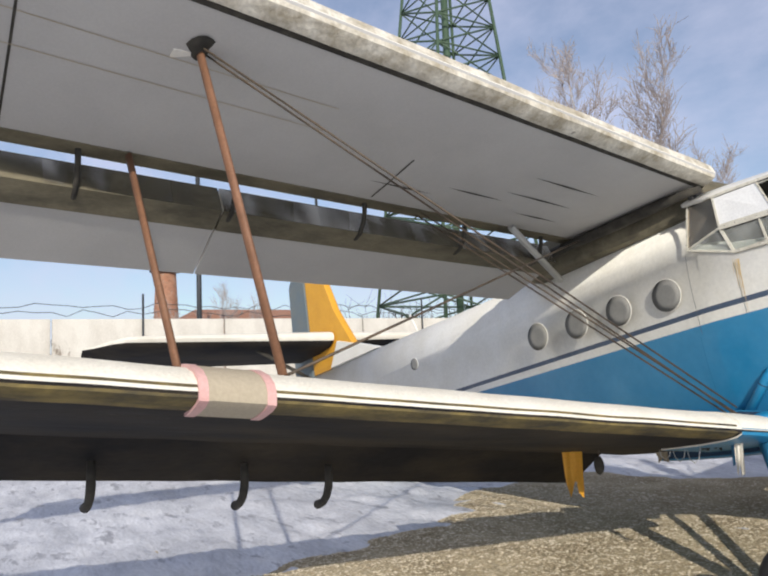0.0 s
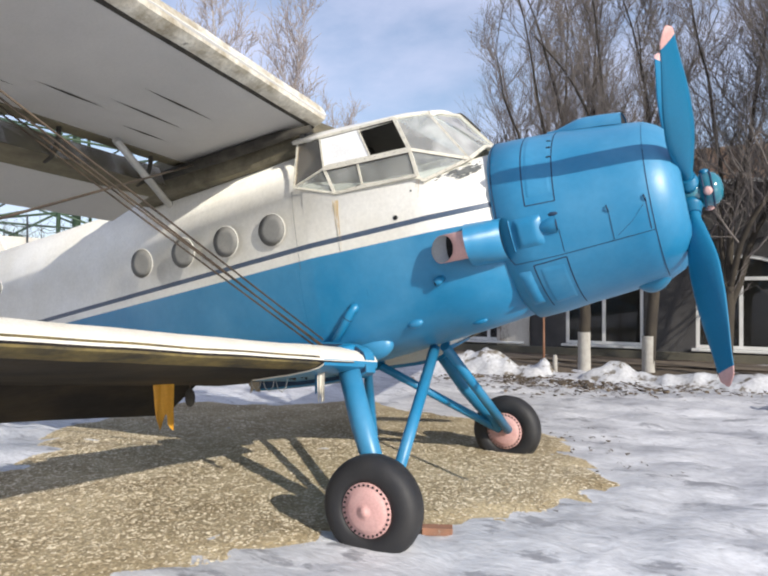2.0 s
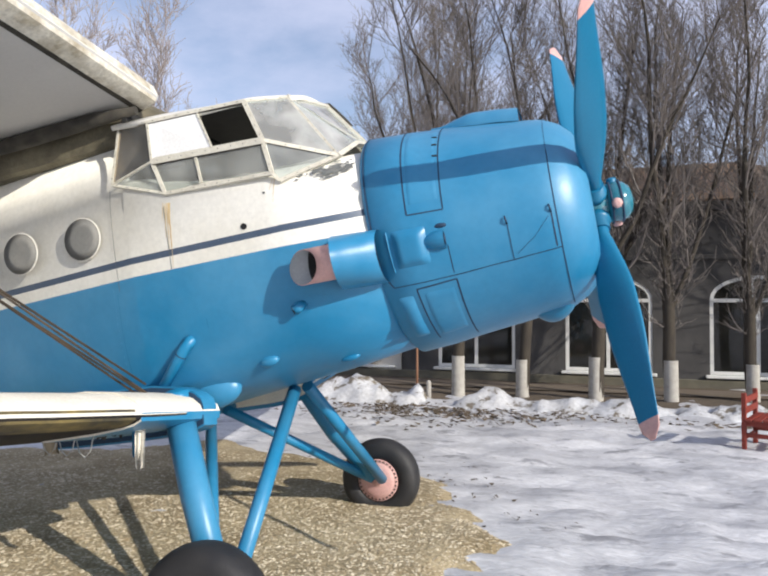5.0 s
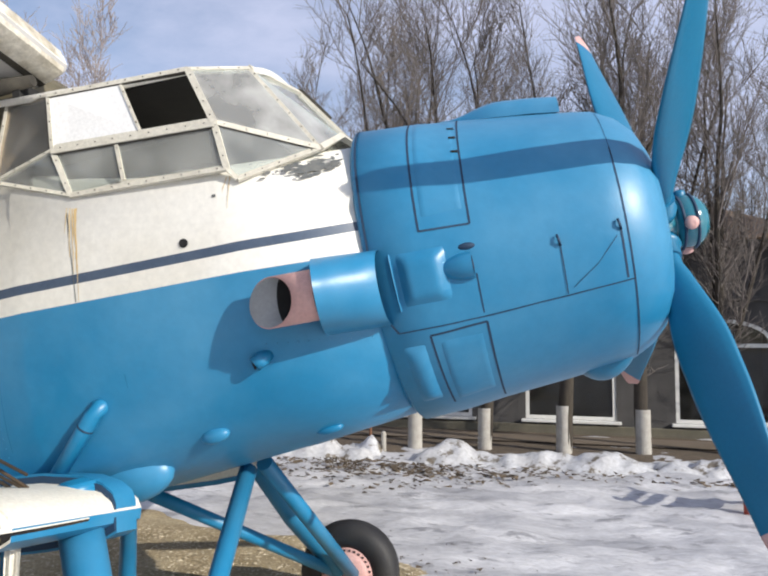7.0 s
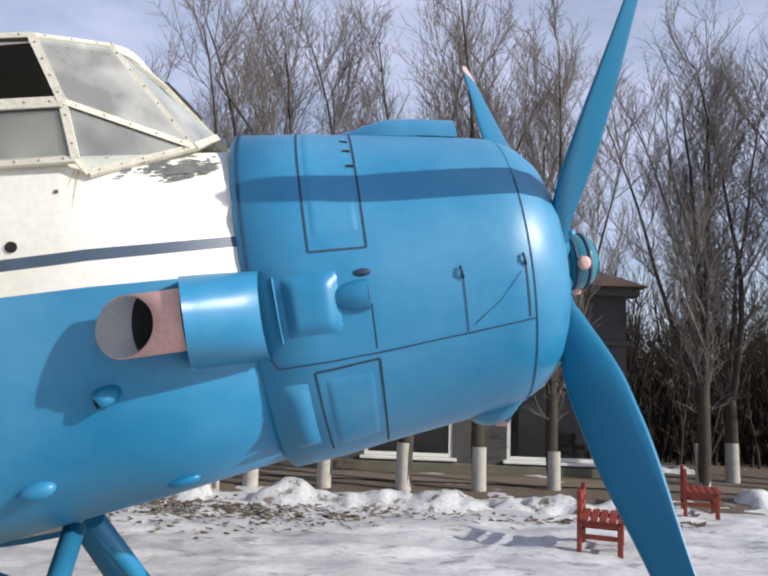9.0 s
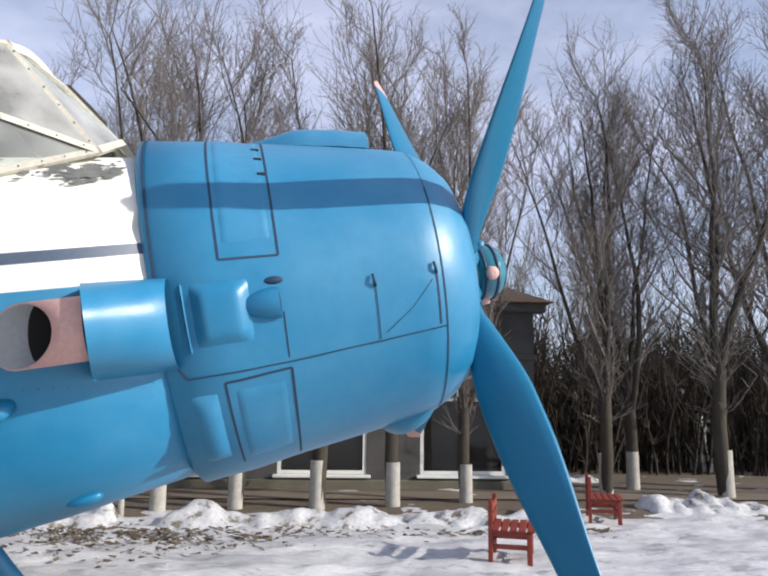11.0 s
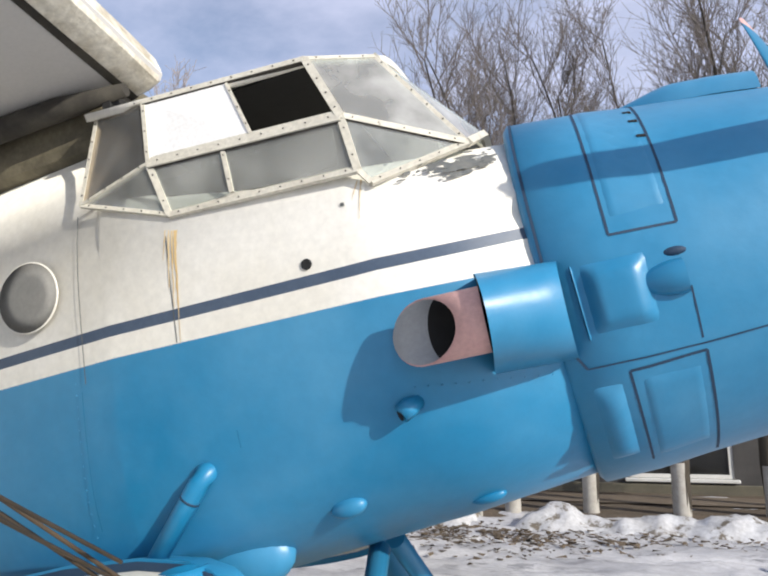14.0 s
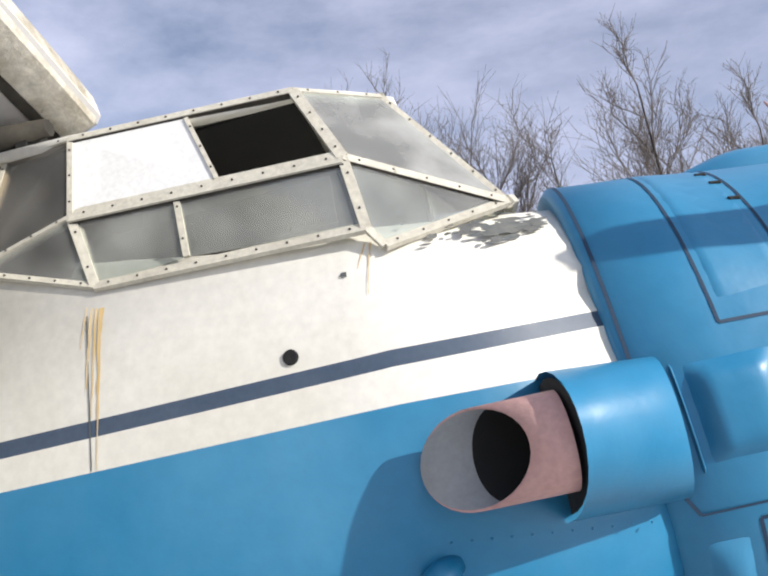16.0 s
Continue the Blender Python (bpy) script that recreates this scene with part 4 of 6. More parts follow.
def upper_wing(side):
    a = (UP_ROOT, UP_CHORD, UP_RISE)
    w = wing_panel("upper_wing", *a, 0, 7.9, 0.0, 0.70, [CREAM, GREY_FABRIC], "upper wing with pale grey fabric underside", side=side, steps=30)
    wing_panel("leading_edge_slat", *a, 0.02, 7.85, 0.0, 0.052, [LE_DIRTY, LE_DIRTY], "dirt-streaked cream leading edge slat", side=side, swell=0.006, parent=w, steps=120, sag=0.022)
    flap_line = (UP_ROOT + Vector((0.285, 0, -0.215)), UP_CHORD * 1.16, UP_RISE)
    for s0, s1 in ((0.25, 4.015), (4.03, 7.85)):
        wing_panel("flap", *flap_line, s0, s1, 0.72, 1.0, [CREAM, GREY_FABRIC], "pale grey slotted flap", drop=radians(-17), side=side, parent=w, steps=6)
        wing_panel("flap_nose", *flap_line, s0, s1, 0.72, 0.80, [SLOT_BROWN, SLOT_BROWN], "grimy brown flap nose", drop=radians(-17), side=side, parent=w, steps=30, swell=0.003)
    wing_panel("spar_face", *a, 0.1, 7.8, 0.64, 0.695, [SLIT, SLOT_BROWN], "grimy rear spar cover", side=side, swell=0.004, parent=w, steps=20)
    bm = bmesh.new()
    q = [wing_point(*a, s, u, v, side) for s, u, v in ((0, 0.054, -0.0285), (7.8, 0.054, -0.0285), (7.8, 0.07, -0.031), (0, 0.07, -0.031))]
    bm.faces.new([bm.verts.new(p) for p in q])
    part("slat_gap", bm, SLIT, w, xf=BODY)
    # the wing's rear spar face and hinge brackets in the slot
    for k, s in enumerate((0.55, 1.6, 2.75, 3.95, 5.1, 6.3)):
        bm = bmesh.new()
        arc = [wing_point(*a, s, u, v, side) for u, v in ((0.665, -0.015), (0.672, -0.055), (0.69, -0.09), (0.72, -0.113), (0.75, -0.118), (0.78, -0.108), (0.80, -0.08))]
        tube(bm, arc, 0.021, 8, across=(0, 1, 0))
        part("flap_bracket", bm, SLIT, w, "dark hooked flap hinge", xf=BODY)
    if side == 1:
        tears = [(1.25, 0.40, 0.75), (1.2, 0.28, 0.75), (2.6, 0.52, 0.6), (1.9, 0.46, 0.6), (1.0, 0.52, 0.5)]
        for s, u, length in tears:
            bm = bmesh.new()
            vs = [bm.verts.new(wing_point(*a, s + ds * length, u + du, table_z(PROFILE_LOW[::-1], u + du) - 0.0012)) for ds, du in ((-0.55, 0), (0, -0.005), (0.55, 0), (0, 0.005))]
            bm.faces.new(vs)
            part("fabric_tear", bm, SLIT, w, xf=BODY)
        for s, u0, u1 in ((2.75, 0.36, 0.62), (5.6, 0.12, 0.69)):
            bm = bmesh.new()
            us = span(u0, u1, 0.05)
            low = [[bm.verts.new(wing_point(*a, s + d, u, table_z(PROFILE_LOW[::-1], u) - 0.0012)) for u in us] for d in (-0.008, 0.008)]
            for k in range(len(us) - 1):
                bm.faces.new((low[0][k], low[0][k + 1], low[1][k + 1], low[1][k]))
            part("panel_seam", bm, SLIT, w, xf=BODY)
        for u in (0.24, 0.34):
            bm = bmesh.new()
            vs = [bm.verts.new(wing_point(*a, s, u + d, table_z(PROFILE_LOW[::-1], u + d) - 0.001)) for s, d in ((3.6, -0.0015), (7.8, -0.0015), (7.8, 0.0015), (3.6, 0.0015))]
            bm.faces.new(vs)
            part("panel_seam", bm, TAN, w, xf=BODY)
    return w


def lower_wing(side):
    a = (LO_ROOT, LO_CHORD, LO_RISE)
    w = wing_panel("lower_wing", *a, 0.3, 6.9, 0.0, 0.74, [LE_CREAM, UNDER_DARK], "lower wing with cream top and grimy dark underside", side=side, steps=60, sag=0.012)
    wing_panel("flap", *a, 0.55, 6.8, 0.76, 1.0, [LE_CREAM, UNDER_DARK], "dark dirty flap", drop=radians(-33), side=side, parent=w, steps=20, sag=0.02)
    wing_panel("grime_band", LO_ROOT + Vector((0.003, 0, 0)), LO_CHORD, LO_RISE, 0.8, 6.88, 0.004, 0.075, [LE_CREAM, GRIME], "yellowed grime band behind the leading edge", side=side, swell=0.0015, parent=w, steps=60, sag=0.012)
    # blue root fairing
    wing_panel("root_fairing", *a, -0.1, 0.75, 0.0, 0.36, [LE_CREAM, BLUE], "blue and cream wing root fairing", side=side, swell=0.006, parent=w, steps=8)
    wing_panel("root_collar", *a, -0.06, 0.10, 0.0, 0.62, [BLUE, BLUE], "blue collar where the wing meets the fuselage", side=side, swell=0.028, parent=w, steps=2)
    wing_panel("collar_gap", *a, 0.10, 0.115, 0.0, 0.62, [SEAM, SEAM], side=side, swell=0.022, parent=w, steps=1, label="")
    for s in (3.28, 3.92, 4.9):
        bm = bmesh.new()
        p = [wing_point(*a, s, u, v, side) for u, v in ((0.83, -0.08), (0.834, -0.12), (0.846, -0.158), (0.868, -0.188), (0.90, -0.208), (0.945, -0.215))]
        tube(bm, p, [0.026, 0.029, 0.030, 0.029, 0.028, 0.034], 10, across=(0, 1, 0))
        part("flap_bracket", bm, SLIT, w, "dark hooked flap hinge", xf=BODY)
    if side == 1:
        sleeve = wing_panel("repair_sleeve", LO_ROOT + Vector((0.009, 0, 0)), LO_CHORD, LO_RISE, 4.43, 4.73, 0.0, 0.11, [TAN, TAN], "tan fabric repair sleeve with pink tape edges", side=side, swell=0.006, parent=w, steps=4)
        for s in (4.40, 4.72):
            wing_panel("tape_edge", LO_ROOT + Vector((0.012, 0, 0)), LO_CHORD, LO_RISE, s, s + 0.045, 0.0, 0.115, [PINK, PINK], "pink tape", side=side, swell=0.008, parent=w, steps=1)
    return w


for side in (1, -1):
    upper_wing(side)
    lower_wing(side)

UPA, LOA = (UP_ROOT, UP_CHORD, UP_RISE), (LO_ROOT, LO_CHORD, LO_RISE)
S_UP, S_LO = 4.62, 4.30


def rig(side):
    top_f, top_r = wing_point(*UPA, S_UP, 0.20, -0.03, side), wing_point(*UPA, S_UP + 0.15, 0.66, -0.01, side)
    low_f, low_r = wing_point(*LOA, S_LO - 0.06, 0.12, 0.075, side), wing_point(*LOA, S_LO + 0.2, 0.52, 0.075, side)
    ob = bar_obj("interplane_strut", [top_f, low_f], 0.036, RUST, PLANE, 12, "rust-brown front strut between the wings", BODY, 0.6)
    rear = bar_obj("interplane_strut", [top_r, low_r], 0.038, RUST, PLANE, 12, "rust-brown rear strut between the wings", BODY, 0.6)
    for p, holder in ((top_f, ob), (top_r, rear)):
        bm = bmesh.new()
        revolve(bm, [(-0.035, 0.05), (-0.012, 0.07), (0.0, 0.13), (0.012, 0.12)], 14, "z")
        bm.transform(Matrix.Diagonal((1.15, 0.75, 1, 1)))
        part("strut_plate", bm, SLIT, holder, "dark rusty strut fitting", xf=BODY @ Matrix.Translation(p))
    if side == 1:
        bm = bmesh.new()
        block(bm, (0.17, 0.26, 0.012), Matrix.Translation(top_f + Vector((-0.10, -0.02, -0.012))), 0.004)
        part("strut_plate", bm, CREAM, ob, "cream plate at the strut top", xf=BODY)
    root_low = wing_point(*LOA, 0.35, 0.13, 0.08, side)
    for d in (0.0, 0.07):
        bar_obj("bracing_wire", [top_f + Vector((d, 0, -0.4 * d)), root_low + Vector((d * 0.3, 0, d * 0.8))], 0.007, CABLE, PLANE, 6, xf=BODY)
    root_up = wing_point(*UPA, 0.05, 0.62, -0.03, side)
    for d in (0.0, 0.07):
        bar_obj("bracing_wire", [low_f + Vector((d, 0, 0)), root_up + Vector((d, 0, 0))], 0.0085, CABLE, PLANE, 6, xf=BODY)
        bar_obj("bracing_wire", [wing_point(*UPA, 2.2, 0.66, -0.04, side) + Vector((d, 0, 0)), root_low + Vector((d - 0.05, 0, 0))], 0.008, CABLE, PLANE, 6, xf=BODY)


rig(1)
rig(-1)
bar_obj("flap_rod", [wing_point(*UPA, 1.1, 0.62, -0.035), Vector((-3.3, -0.93, 0.86))], 0.035, GREY_BAR, PLANE, 10, "light grey flap push rod", BODY)
bar_obj("root_trim", [wing_point(*UPA, 0.06, u, table_z(PROFILE_LOW[::-1], u) - 0.012) for u in (0.12, 0.3, 0.5, 0.68)], 0.03, YELLOW, PLANE, 8, "torn yellow trim strip at the wing root", BODY)
# Dark bar added along the wing root for the cavity's grime and shade.
bar_obj("wing_fillet", [Vector((-1.6, -0.84, 1.20)), Vector((-1.95, -0.85, 1.21)), Vector((-2.5, -0.86, 1.20)), Vector((-3.6, -0.86, 1.20))], [0.03, 0.055, 0.06, 0.05], SLIT, PLANE, 8, "dark bar standing in for the grimy, shaded wing root cavity", BODY)

# Block added to close the root cavity; its brown holds grime and shade.
bm = bmesh.new()
block(bm, (2.25, 1.52, 0.40), Matrix.Translation((-2.86, 0, 1.215)), 0.06)
body("wing_centre_section", bm, SLOT_BROWN, "block closing the wing root cavity, grime and shade in its brown")

# ---- tail ----


def slab(name, pts, thick, mat, label, axis="y", off=0.0):
    bm = bmesh.new()
    n = len(pts)
    c = Vector((sum(p[0] for p in pts) / n, sum(p[1] for p in pts) / n))
    loops = []
    for t, k in ((-0.5, 0.94), (-0.32, 1.0), (0.32, 1.0), (0.5, 0.94)):
        ring = []
        for p in pts:
            q = c + (Vector(p) - c) * k
            ring.append(bm.verts.new((q.x, off + t * thick, q.y) if axis == "y" else (q.x, q.y, off + t * thick)))
        loops.append(ring)
    for r, s in zip(loops, loops[1:]):
        for k in range(n):
            bm.faces.new((r[k], r[(k + 1) % n], s[(k + 1) % n], s[k])).smooth = False
    bm.faces.new(loops[0]), bm.faces.new(loops[-1])
    return body(name, bm, mat, label)


slab("fin", [(-8.9, 1.15), (-9.65, 2.2), (-10.1, 3.2), (-10.35, 3.5), (-10.75, 3.5), (-10.75, 1.15)], 0.14, YELLOW, "yellow tail fin")
slab("rudder", [(-10.78, 0.6), (-10.78, 3.5), (-11.1, 3.55), (-11.5, 3.2), (-11.6, 0.8), (-11.3, 0.55)], 0.12, RUDDER, "grey-blue fabric rudder")
slab("fin_fillet", [(-8.2, 1.18), (-9.4, 1.55), (-9.65, 1.62), (-10.0, 1.15)], 0.20, CREAM, "cream fin fillet")


def stabiliser(side):
    bm = bmesh.new()
    rows = []
    for i in range(25):
        y = 0.1 + 4.3 * i / 24
        tip = smooth(0.82, 1.0, i / 24)
        x0, x1 = -9.7 - 0.75 * tip * tip, -11.2 + 0.4 * tip * tip
        t = 0.15 * (1 - 0.35 * i / 24) * (1 - 0.75 * tip)
        rows.append([bm.verts.new((x0 + (x1 - x0) * u, -y * side, 1.72 - 0.22 * u + v * t)) for u, v in ((0, 0), (0.02, 0.5), (0.12, 1), (0.45, 0.8), (1, 0.05), (1, -0.05), (0.45, -0.8), (0.12, -0.95), (0.02, -0.5))])
    for r, s in zip(rows, rows[1:]):
        for k in range(9):
            f = bm.faces.new((r[k], r[(k + 1) % 9], s[(k + 1) % 9], s[k]))
            f.material_index, f.smooth = (0 if k < 4 or k == 8 else 1), True
    bm.faces.new(rows[0]), bm.faces.new(rows[-1])
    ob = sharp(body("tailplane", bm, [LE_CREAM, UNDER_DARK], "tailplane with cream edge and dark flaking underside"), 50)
    part("tailplane_strut", tube(bmesh.new(), [(-10.1, -1.6 * side, 1.62), (-10.2, -0.25 * side, 0.9)], 0.035, 10), SLIT, ob, xf=BODY)


stabiliser(1)
stabiliser(-1)
# antenna stub on the back
bar_obj("antenna_stub", [(-7.2, 0.0, 1.2), (-7.35, 0.0, 1.52)], 0.02, CREAM, PLANE, 8, "short cream antenna stub", BODY)


# ---- propeller ----
HUB = Matrix.Translation((1.345, -0.02, 0)) @ Matrix.Rotation(radians(4.5), 4, "Z")


def blade_mesh():
    bm = bmesh.new()
    rows = []
    for i in range(27):
        t = i / 26
        r = 0.16 + 1.54 * t
        chord = 0.11 + 0.155 * smooth(0.0, 0.40, t) - 0.11 * smooth(0.5, 1.0, t)
        thick = 0.085 * (1 - t) ** 1.4 + 0.012
        if t < 0.08:
            chord, thick = 0.11, 0.10
        if t > 0.93:
            chord *= math.sqrt(max(1 - ((t - 0.93) / 0.072) ** 2, 0.02))
        twist = radians(66 - 27 * t)
        ring = []
        for k in range(14):
            a = math.tau * k / 14
            x, y = math.cos(a) * chord / 2, math.sin(a) * thick / 2
            ring.append(bm.verts.new((y * math.cos(twist) + x * math.sin(twist), x * math.cos(twist) - y * math.sin(twist), r)))
        rows.append(ring)
    for i, (p, q) in enumerate(zip(rows, rows[1:])):
        for k in range(14):
            f = bm.faces.new((p[k], p[(k + 1) % 14], q[(k + 1) % 14], q[k]))
            f.smooth, f.material_index = True, 1 if i > 23 else 0
    for n, r in enumerate((rows[0], rows[-1])):
        bm.faces.new(r).material_index = n
    return bm


def propeller():
    hub = bmesh.new()
    revolve(hub, [(-0.14, 0.07), (-0.09, 0.10), (-0.07, 0.13), (0.06, 0.13), (0.075, 0.105), (0.085, 0.11), (0.095, 0.135), (0.16, 0.142), (0.205, 0.128), (0.24, 0.092), (0.256, 0.04), (0.26, 0.004)], 40)
    h = part("propeller", hub, HUB_GLOSS, PLANE, "four-bladed blue propeller with pink tips", xf=BODY @ HUB)
    for x in (0.10, 0.165):
        part("hub_band", revolve(bmesh.new(), [(x, 0.140), (x, 0.146), (x + 0.014, 0.146), (x + 0.014, 0.140)], 40, close=True), SEAM, h, xf=BODY @ HUB)
    for k in range(4):
        a = 59.5 + 90 * k
        turn = Matrix.Rotation(radians(a), 4, "X")
        part("blade", blade_mesh(), [BLUE_DEEP, PINK], h, "blue blade with faded pink tip", xf=BODY @ HUB @ turn)
        cuff = bmesh.new()
        revolve(cuff, [(0.10, 0.085), (0.15, 0.085), (0.155, 0.07), (0.22, 0.066)], 20, "z")
        part("blade_socket", cuff, BLUE_DEEP, h, xf=BODY @ HUB @ turn)
        bolt = bmesh.new()
        revolve(bolt, [(0.09, 0.034), (0.155, 0.034), (0.163, 0.028), (0.168, 0.012)], 18, "z")
        part("counterweight", bolt, PINK if k in (0, 1) else BLUE_DEEP, h, xf=BODY @ HUB @ Matrix.Translation((0.135, 0, 0)) @ turn @ Matrix.Rotation(radians(42), 4, "X"))


propeller()

# oil cooler under the nose
bm = bmesh.new()
rows = []
for i in range(9):
    x = 0.85 + 0.26 * i / 8
    k = math.sin(math.pi * (0.12 + 0.8 * i / 8)) ** 0.7
    rows.append([bm.verts.new((x, 0.17 * math.cos(math.tau * j / 16), -cowl_r(x) + 0.06 - (0.12 * k) * max(-math.sin(math.tau * j / 16), -0.3))) for j in range(16)])
for p, q in zip(rows, rows[1:]):
    for j in range(16):
        bm.faces.new((p[j], p[(j + 1) % 16], q[(j + 1) % 16], q[j])).smooth = True
bm.faces.new(rows[-1]), bm.faces.new(rows[0])
body("oil_cooler", bm, BLUE_DEEP, "blue-grey oil cooler under the cowling")


# ---- landing gear (upright; z from the ground) ----
def wheel(y, s, yaw):
    turn = Matrix.Translation((-0.72, y, 0.335)) @ Matrix.Rotation(radians(yaw), 4, "Z")
    tyre = bmesh.new()
    revolve(tyre, [(-0.10, 0.20), (-0.125, 0.24), (-0.132, 0.29), (-0.118, 0.345), (-0.08, 0.378), (-0.03, 0.388), (0.03, 0.388), (0.08, 0.378), (0.118, 0.345), (0.132, 0.29), (0.125, 0.24), (0.10, 0.20)], 56, "y", close=True)
    for v in tyre.verts:
        v.co.z = max(v.co.z, -0.31 - 0.3 * 0.01)
    w = part("main_wheel", tyre, RUBBER, PLANE, "black main wheel tyre with pink hub", xf=turn)
    for k in (-1, 1):
        hub = bmesh.new()
        revolve(hub, [(0.10 * k, 0.205), (0.112 * k, 0.20), (0.108 * k, 0.175), (0.122 * k, 0.165), (0.135 * k, 0.13), (0.150 * k, 0.07), (0.152 * k, 0.03), (0.165 * k, 0.028), (0.167 * k, 0.003)], 40, "y")
        part("wheel_hub", hub, PINK, w, "faded pink hub cap", xf=turn)
        dots = bmesh.new()
        for n in range(30):
            a = math.tau * n / 30
            block(dots, (0.014, 0.012, 0.014), Matrix.Translation((0.186 * math.cos(a), 0.110 * k, 0.186 * math.sin(a))))
        tagged(part("hub_bolt_ring", dots, DARK, w, xf=turn), kind="stuff")


def gear(s):
    """s: -1 starboard, 1 port."""
    y = s * 1.63 + 0.03
    wheel(y, s, 0)
    axle = Vector((-0.72, y - s * 0.16, 0.36))
    top = Vector((-1.36, s * 0.95, 1.33))
    mid = top + (axle - top) * 0.5
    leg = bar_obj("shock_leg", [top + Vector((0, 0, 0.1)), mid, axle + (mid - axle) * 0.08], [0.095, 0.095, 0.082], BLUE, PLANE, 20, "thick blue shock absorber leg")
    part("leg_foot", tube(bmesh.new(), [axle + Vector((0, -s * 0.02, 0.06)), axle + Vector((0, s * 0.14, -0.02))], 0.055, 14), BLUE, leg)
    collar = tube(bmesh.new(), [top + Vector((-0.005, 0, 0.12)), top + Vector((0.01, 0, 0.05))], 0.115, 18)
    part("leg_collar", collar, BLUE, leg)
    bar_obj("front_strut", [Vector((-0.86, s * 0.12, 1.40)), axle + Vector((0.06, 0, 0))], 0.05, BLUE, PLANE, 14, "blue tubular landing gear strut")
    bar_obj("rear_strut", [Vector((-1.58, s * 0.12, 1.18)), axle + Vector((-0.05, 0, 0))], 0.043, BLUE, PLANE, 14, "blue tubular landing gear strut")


gear(-1)
gear(1)
# hanging scraps under the wing root
def ragged(name, at, wide, high, mat, label, seed, lean=0.0, turn=0):
    """A torn flap of fabric or sheet with a jagged hem and a little thickness."""
    rnd = random.Random(seed)
    bm = bmesh.new()
    n = 7
    rows = []
    for off in (0.0, 0.008):
        top = [bm.verts.new((-wide / 2 + wide * k / n, off + rnd.uniform(-0.01, 0.01), 0)) for k in range(n + 1)]
        mid = [bm.verts.new((v.co.x * 0.97, off + lean * 0.5 + 0.02 * math.sin(k * 1.7), -high * 0.5)) for k, v in enumerate(top)]
        rows.append((top, mid))
    hem = [(v.co.x * 0.9, lean + 0.03 * math.sin(k * 2.3), -high * rnd.uniform(0.7, 1.1)) for k, v in enumerate(rows[0][0])]
    for (top, mid), off in zip(rows, (0.0, 0.008)):
        low = [bm.verts.new((x, y + off, z)) for x, y, z in hem]
        for r, q in ((top, mid), (mid, low)):
            for k in range(n):
                bm.faces.new((r[k], r[k + 1], q[k + 1], q[k])).smooth = True
    return part(name, bm, mat, PLANE, label, xf=pose(*at, 0, 0, turn))


ragged("yellow_flap", (-2.42, -2.0, 1.19), 0.17, 0.36, YELLOW, "torn yellow flap hanging under the lower wing", 1, 0.03, 20)
bm = bmesh.new()
bmesh.ops.create_uvsphere(bm, u_segments=14, v_segments=8, radius=1)
part("hanging_pulley", bm, SLIT, PLANE, "dark oval fitting hanging under the wing", True, xf=Matrix.Translation((-2.14, -2.0, 1.10)) @ Matrix.Diagonal((0.05, 0.025, 0.075, 1)))
bar_obj("hanger_wire", [(-2.14, -2.0, 1.16), (-2.13, -2.0, 1.30)], 0.006, CABLE, PLANE, 6)
for k, (x, y, z, w, h, m) in enumerate(((-2.06, -1.31, 1.26, 0.13, 0.2, TAN), (-1.78, -1.36, 1.34, 0.34, 0.14, BLUE), (-2.12, -1.45, 1.36, 0.5, 0.10, SLIT), (-1.32, -1.38, 1.36, 0.06, 0.34, LE_CREAM), (-1.38, -1.33, 1.30, 0.05, 0.2, BLUE),
                                        (-1.55, -1.36, 1.30, 0.16, 0.10, SLIT), (-2.7, -1.9, 1.28, 0.6, 0.12, TAN), (-3.0, -2.6, 1.30, 0.7, 0.12, UNDER_DARK))):
    ragged("torn_fabric", (x, y, z), w, h, m, "torn fabric hanging from the wing root", 20 + k, 0.02, 10 * k)
for k in range(3):
    a = Vector((-1.95 + 0.13 * k, -1.5, 1.24))
    bar_obj("loose_wire", [a, a + Vector((0.03, 0, -0.10)), a + Vector((0.07, 0, -0.13)), a + Vector((0.11, 0, -0.09)), a + Vector((0.13, 0, 0.0))], 0.004, GREY_BAR, PLANE, 5)


# ---- grey building ----
BY = 20.5
wall_x0, wall_x1, wall_h = -11.0, 4.3, 4.45
WIN = [(-8.75, 2.1), (-5.35, 2.1), (-1.95, 2.1), (1.45, 2.1)]
SILL, SPRING, CROWN = 0.42, 2.22, 2.82


def arch(x0, w, grow=0.0, n=14):
    """Outline of a window opening from the lower left, round the low arch."""
    pts = [(x0 - grow, SILL - grow), (x0 - grow, SPRING)]
    for k in range(1, n):
        a = math.pi - math.pi * k / n
        pts.append((x0 + w / 2 + (w / 2 + grow) * math.cos(a), SPRING + (CROWN - SPRING + grow) * math.sin(a) ** 0.9))
    return pts + [(x0 + w + grow, SPRING), (x0 + w + grow, SILL - grow)]


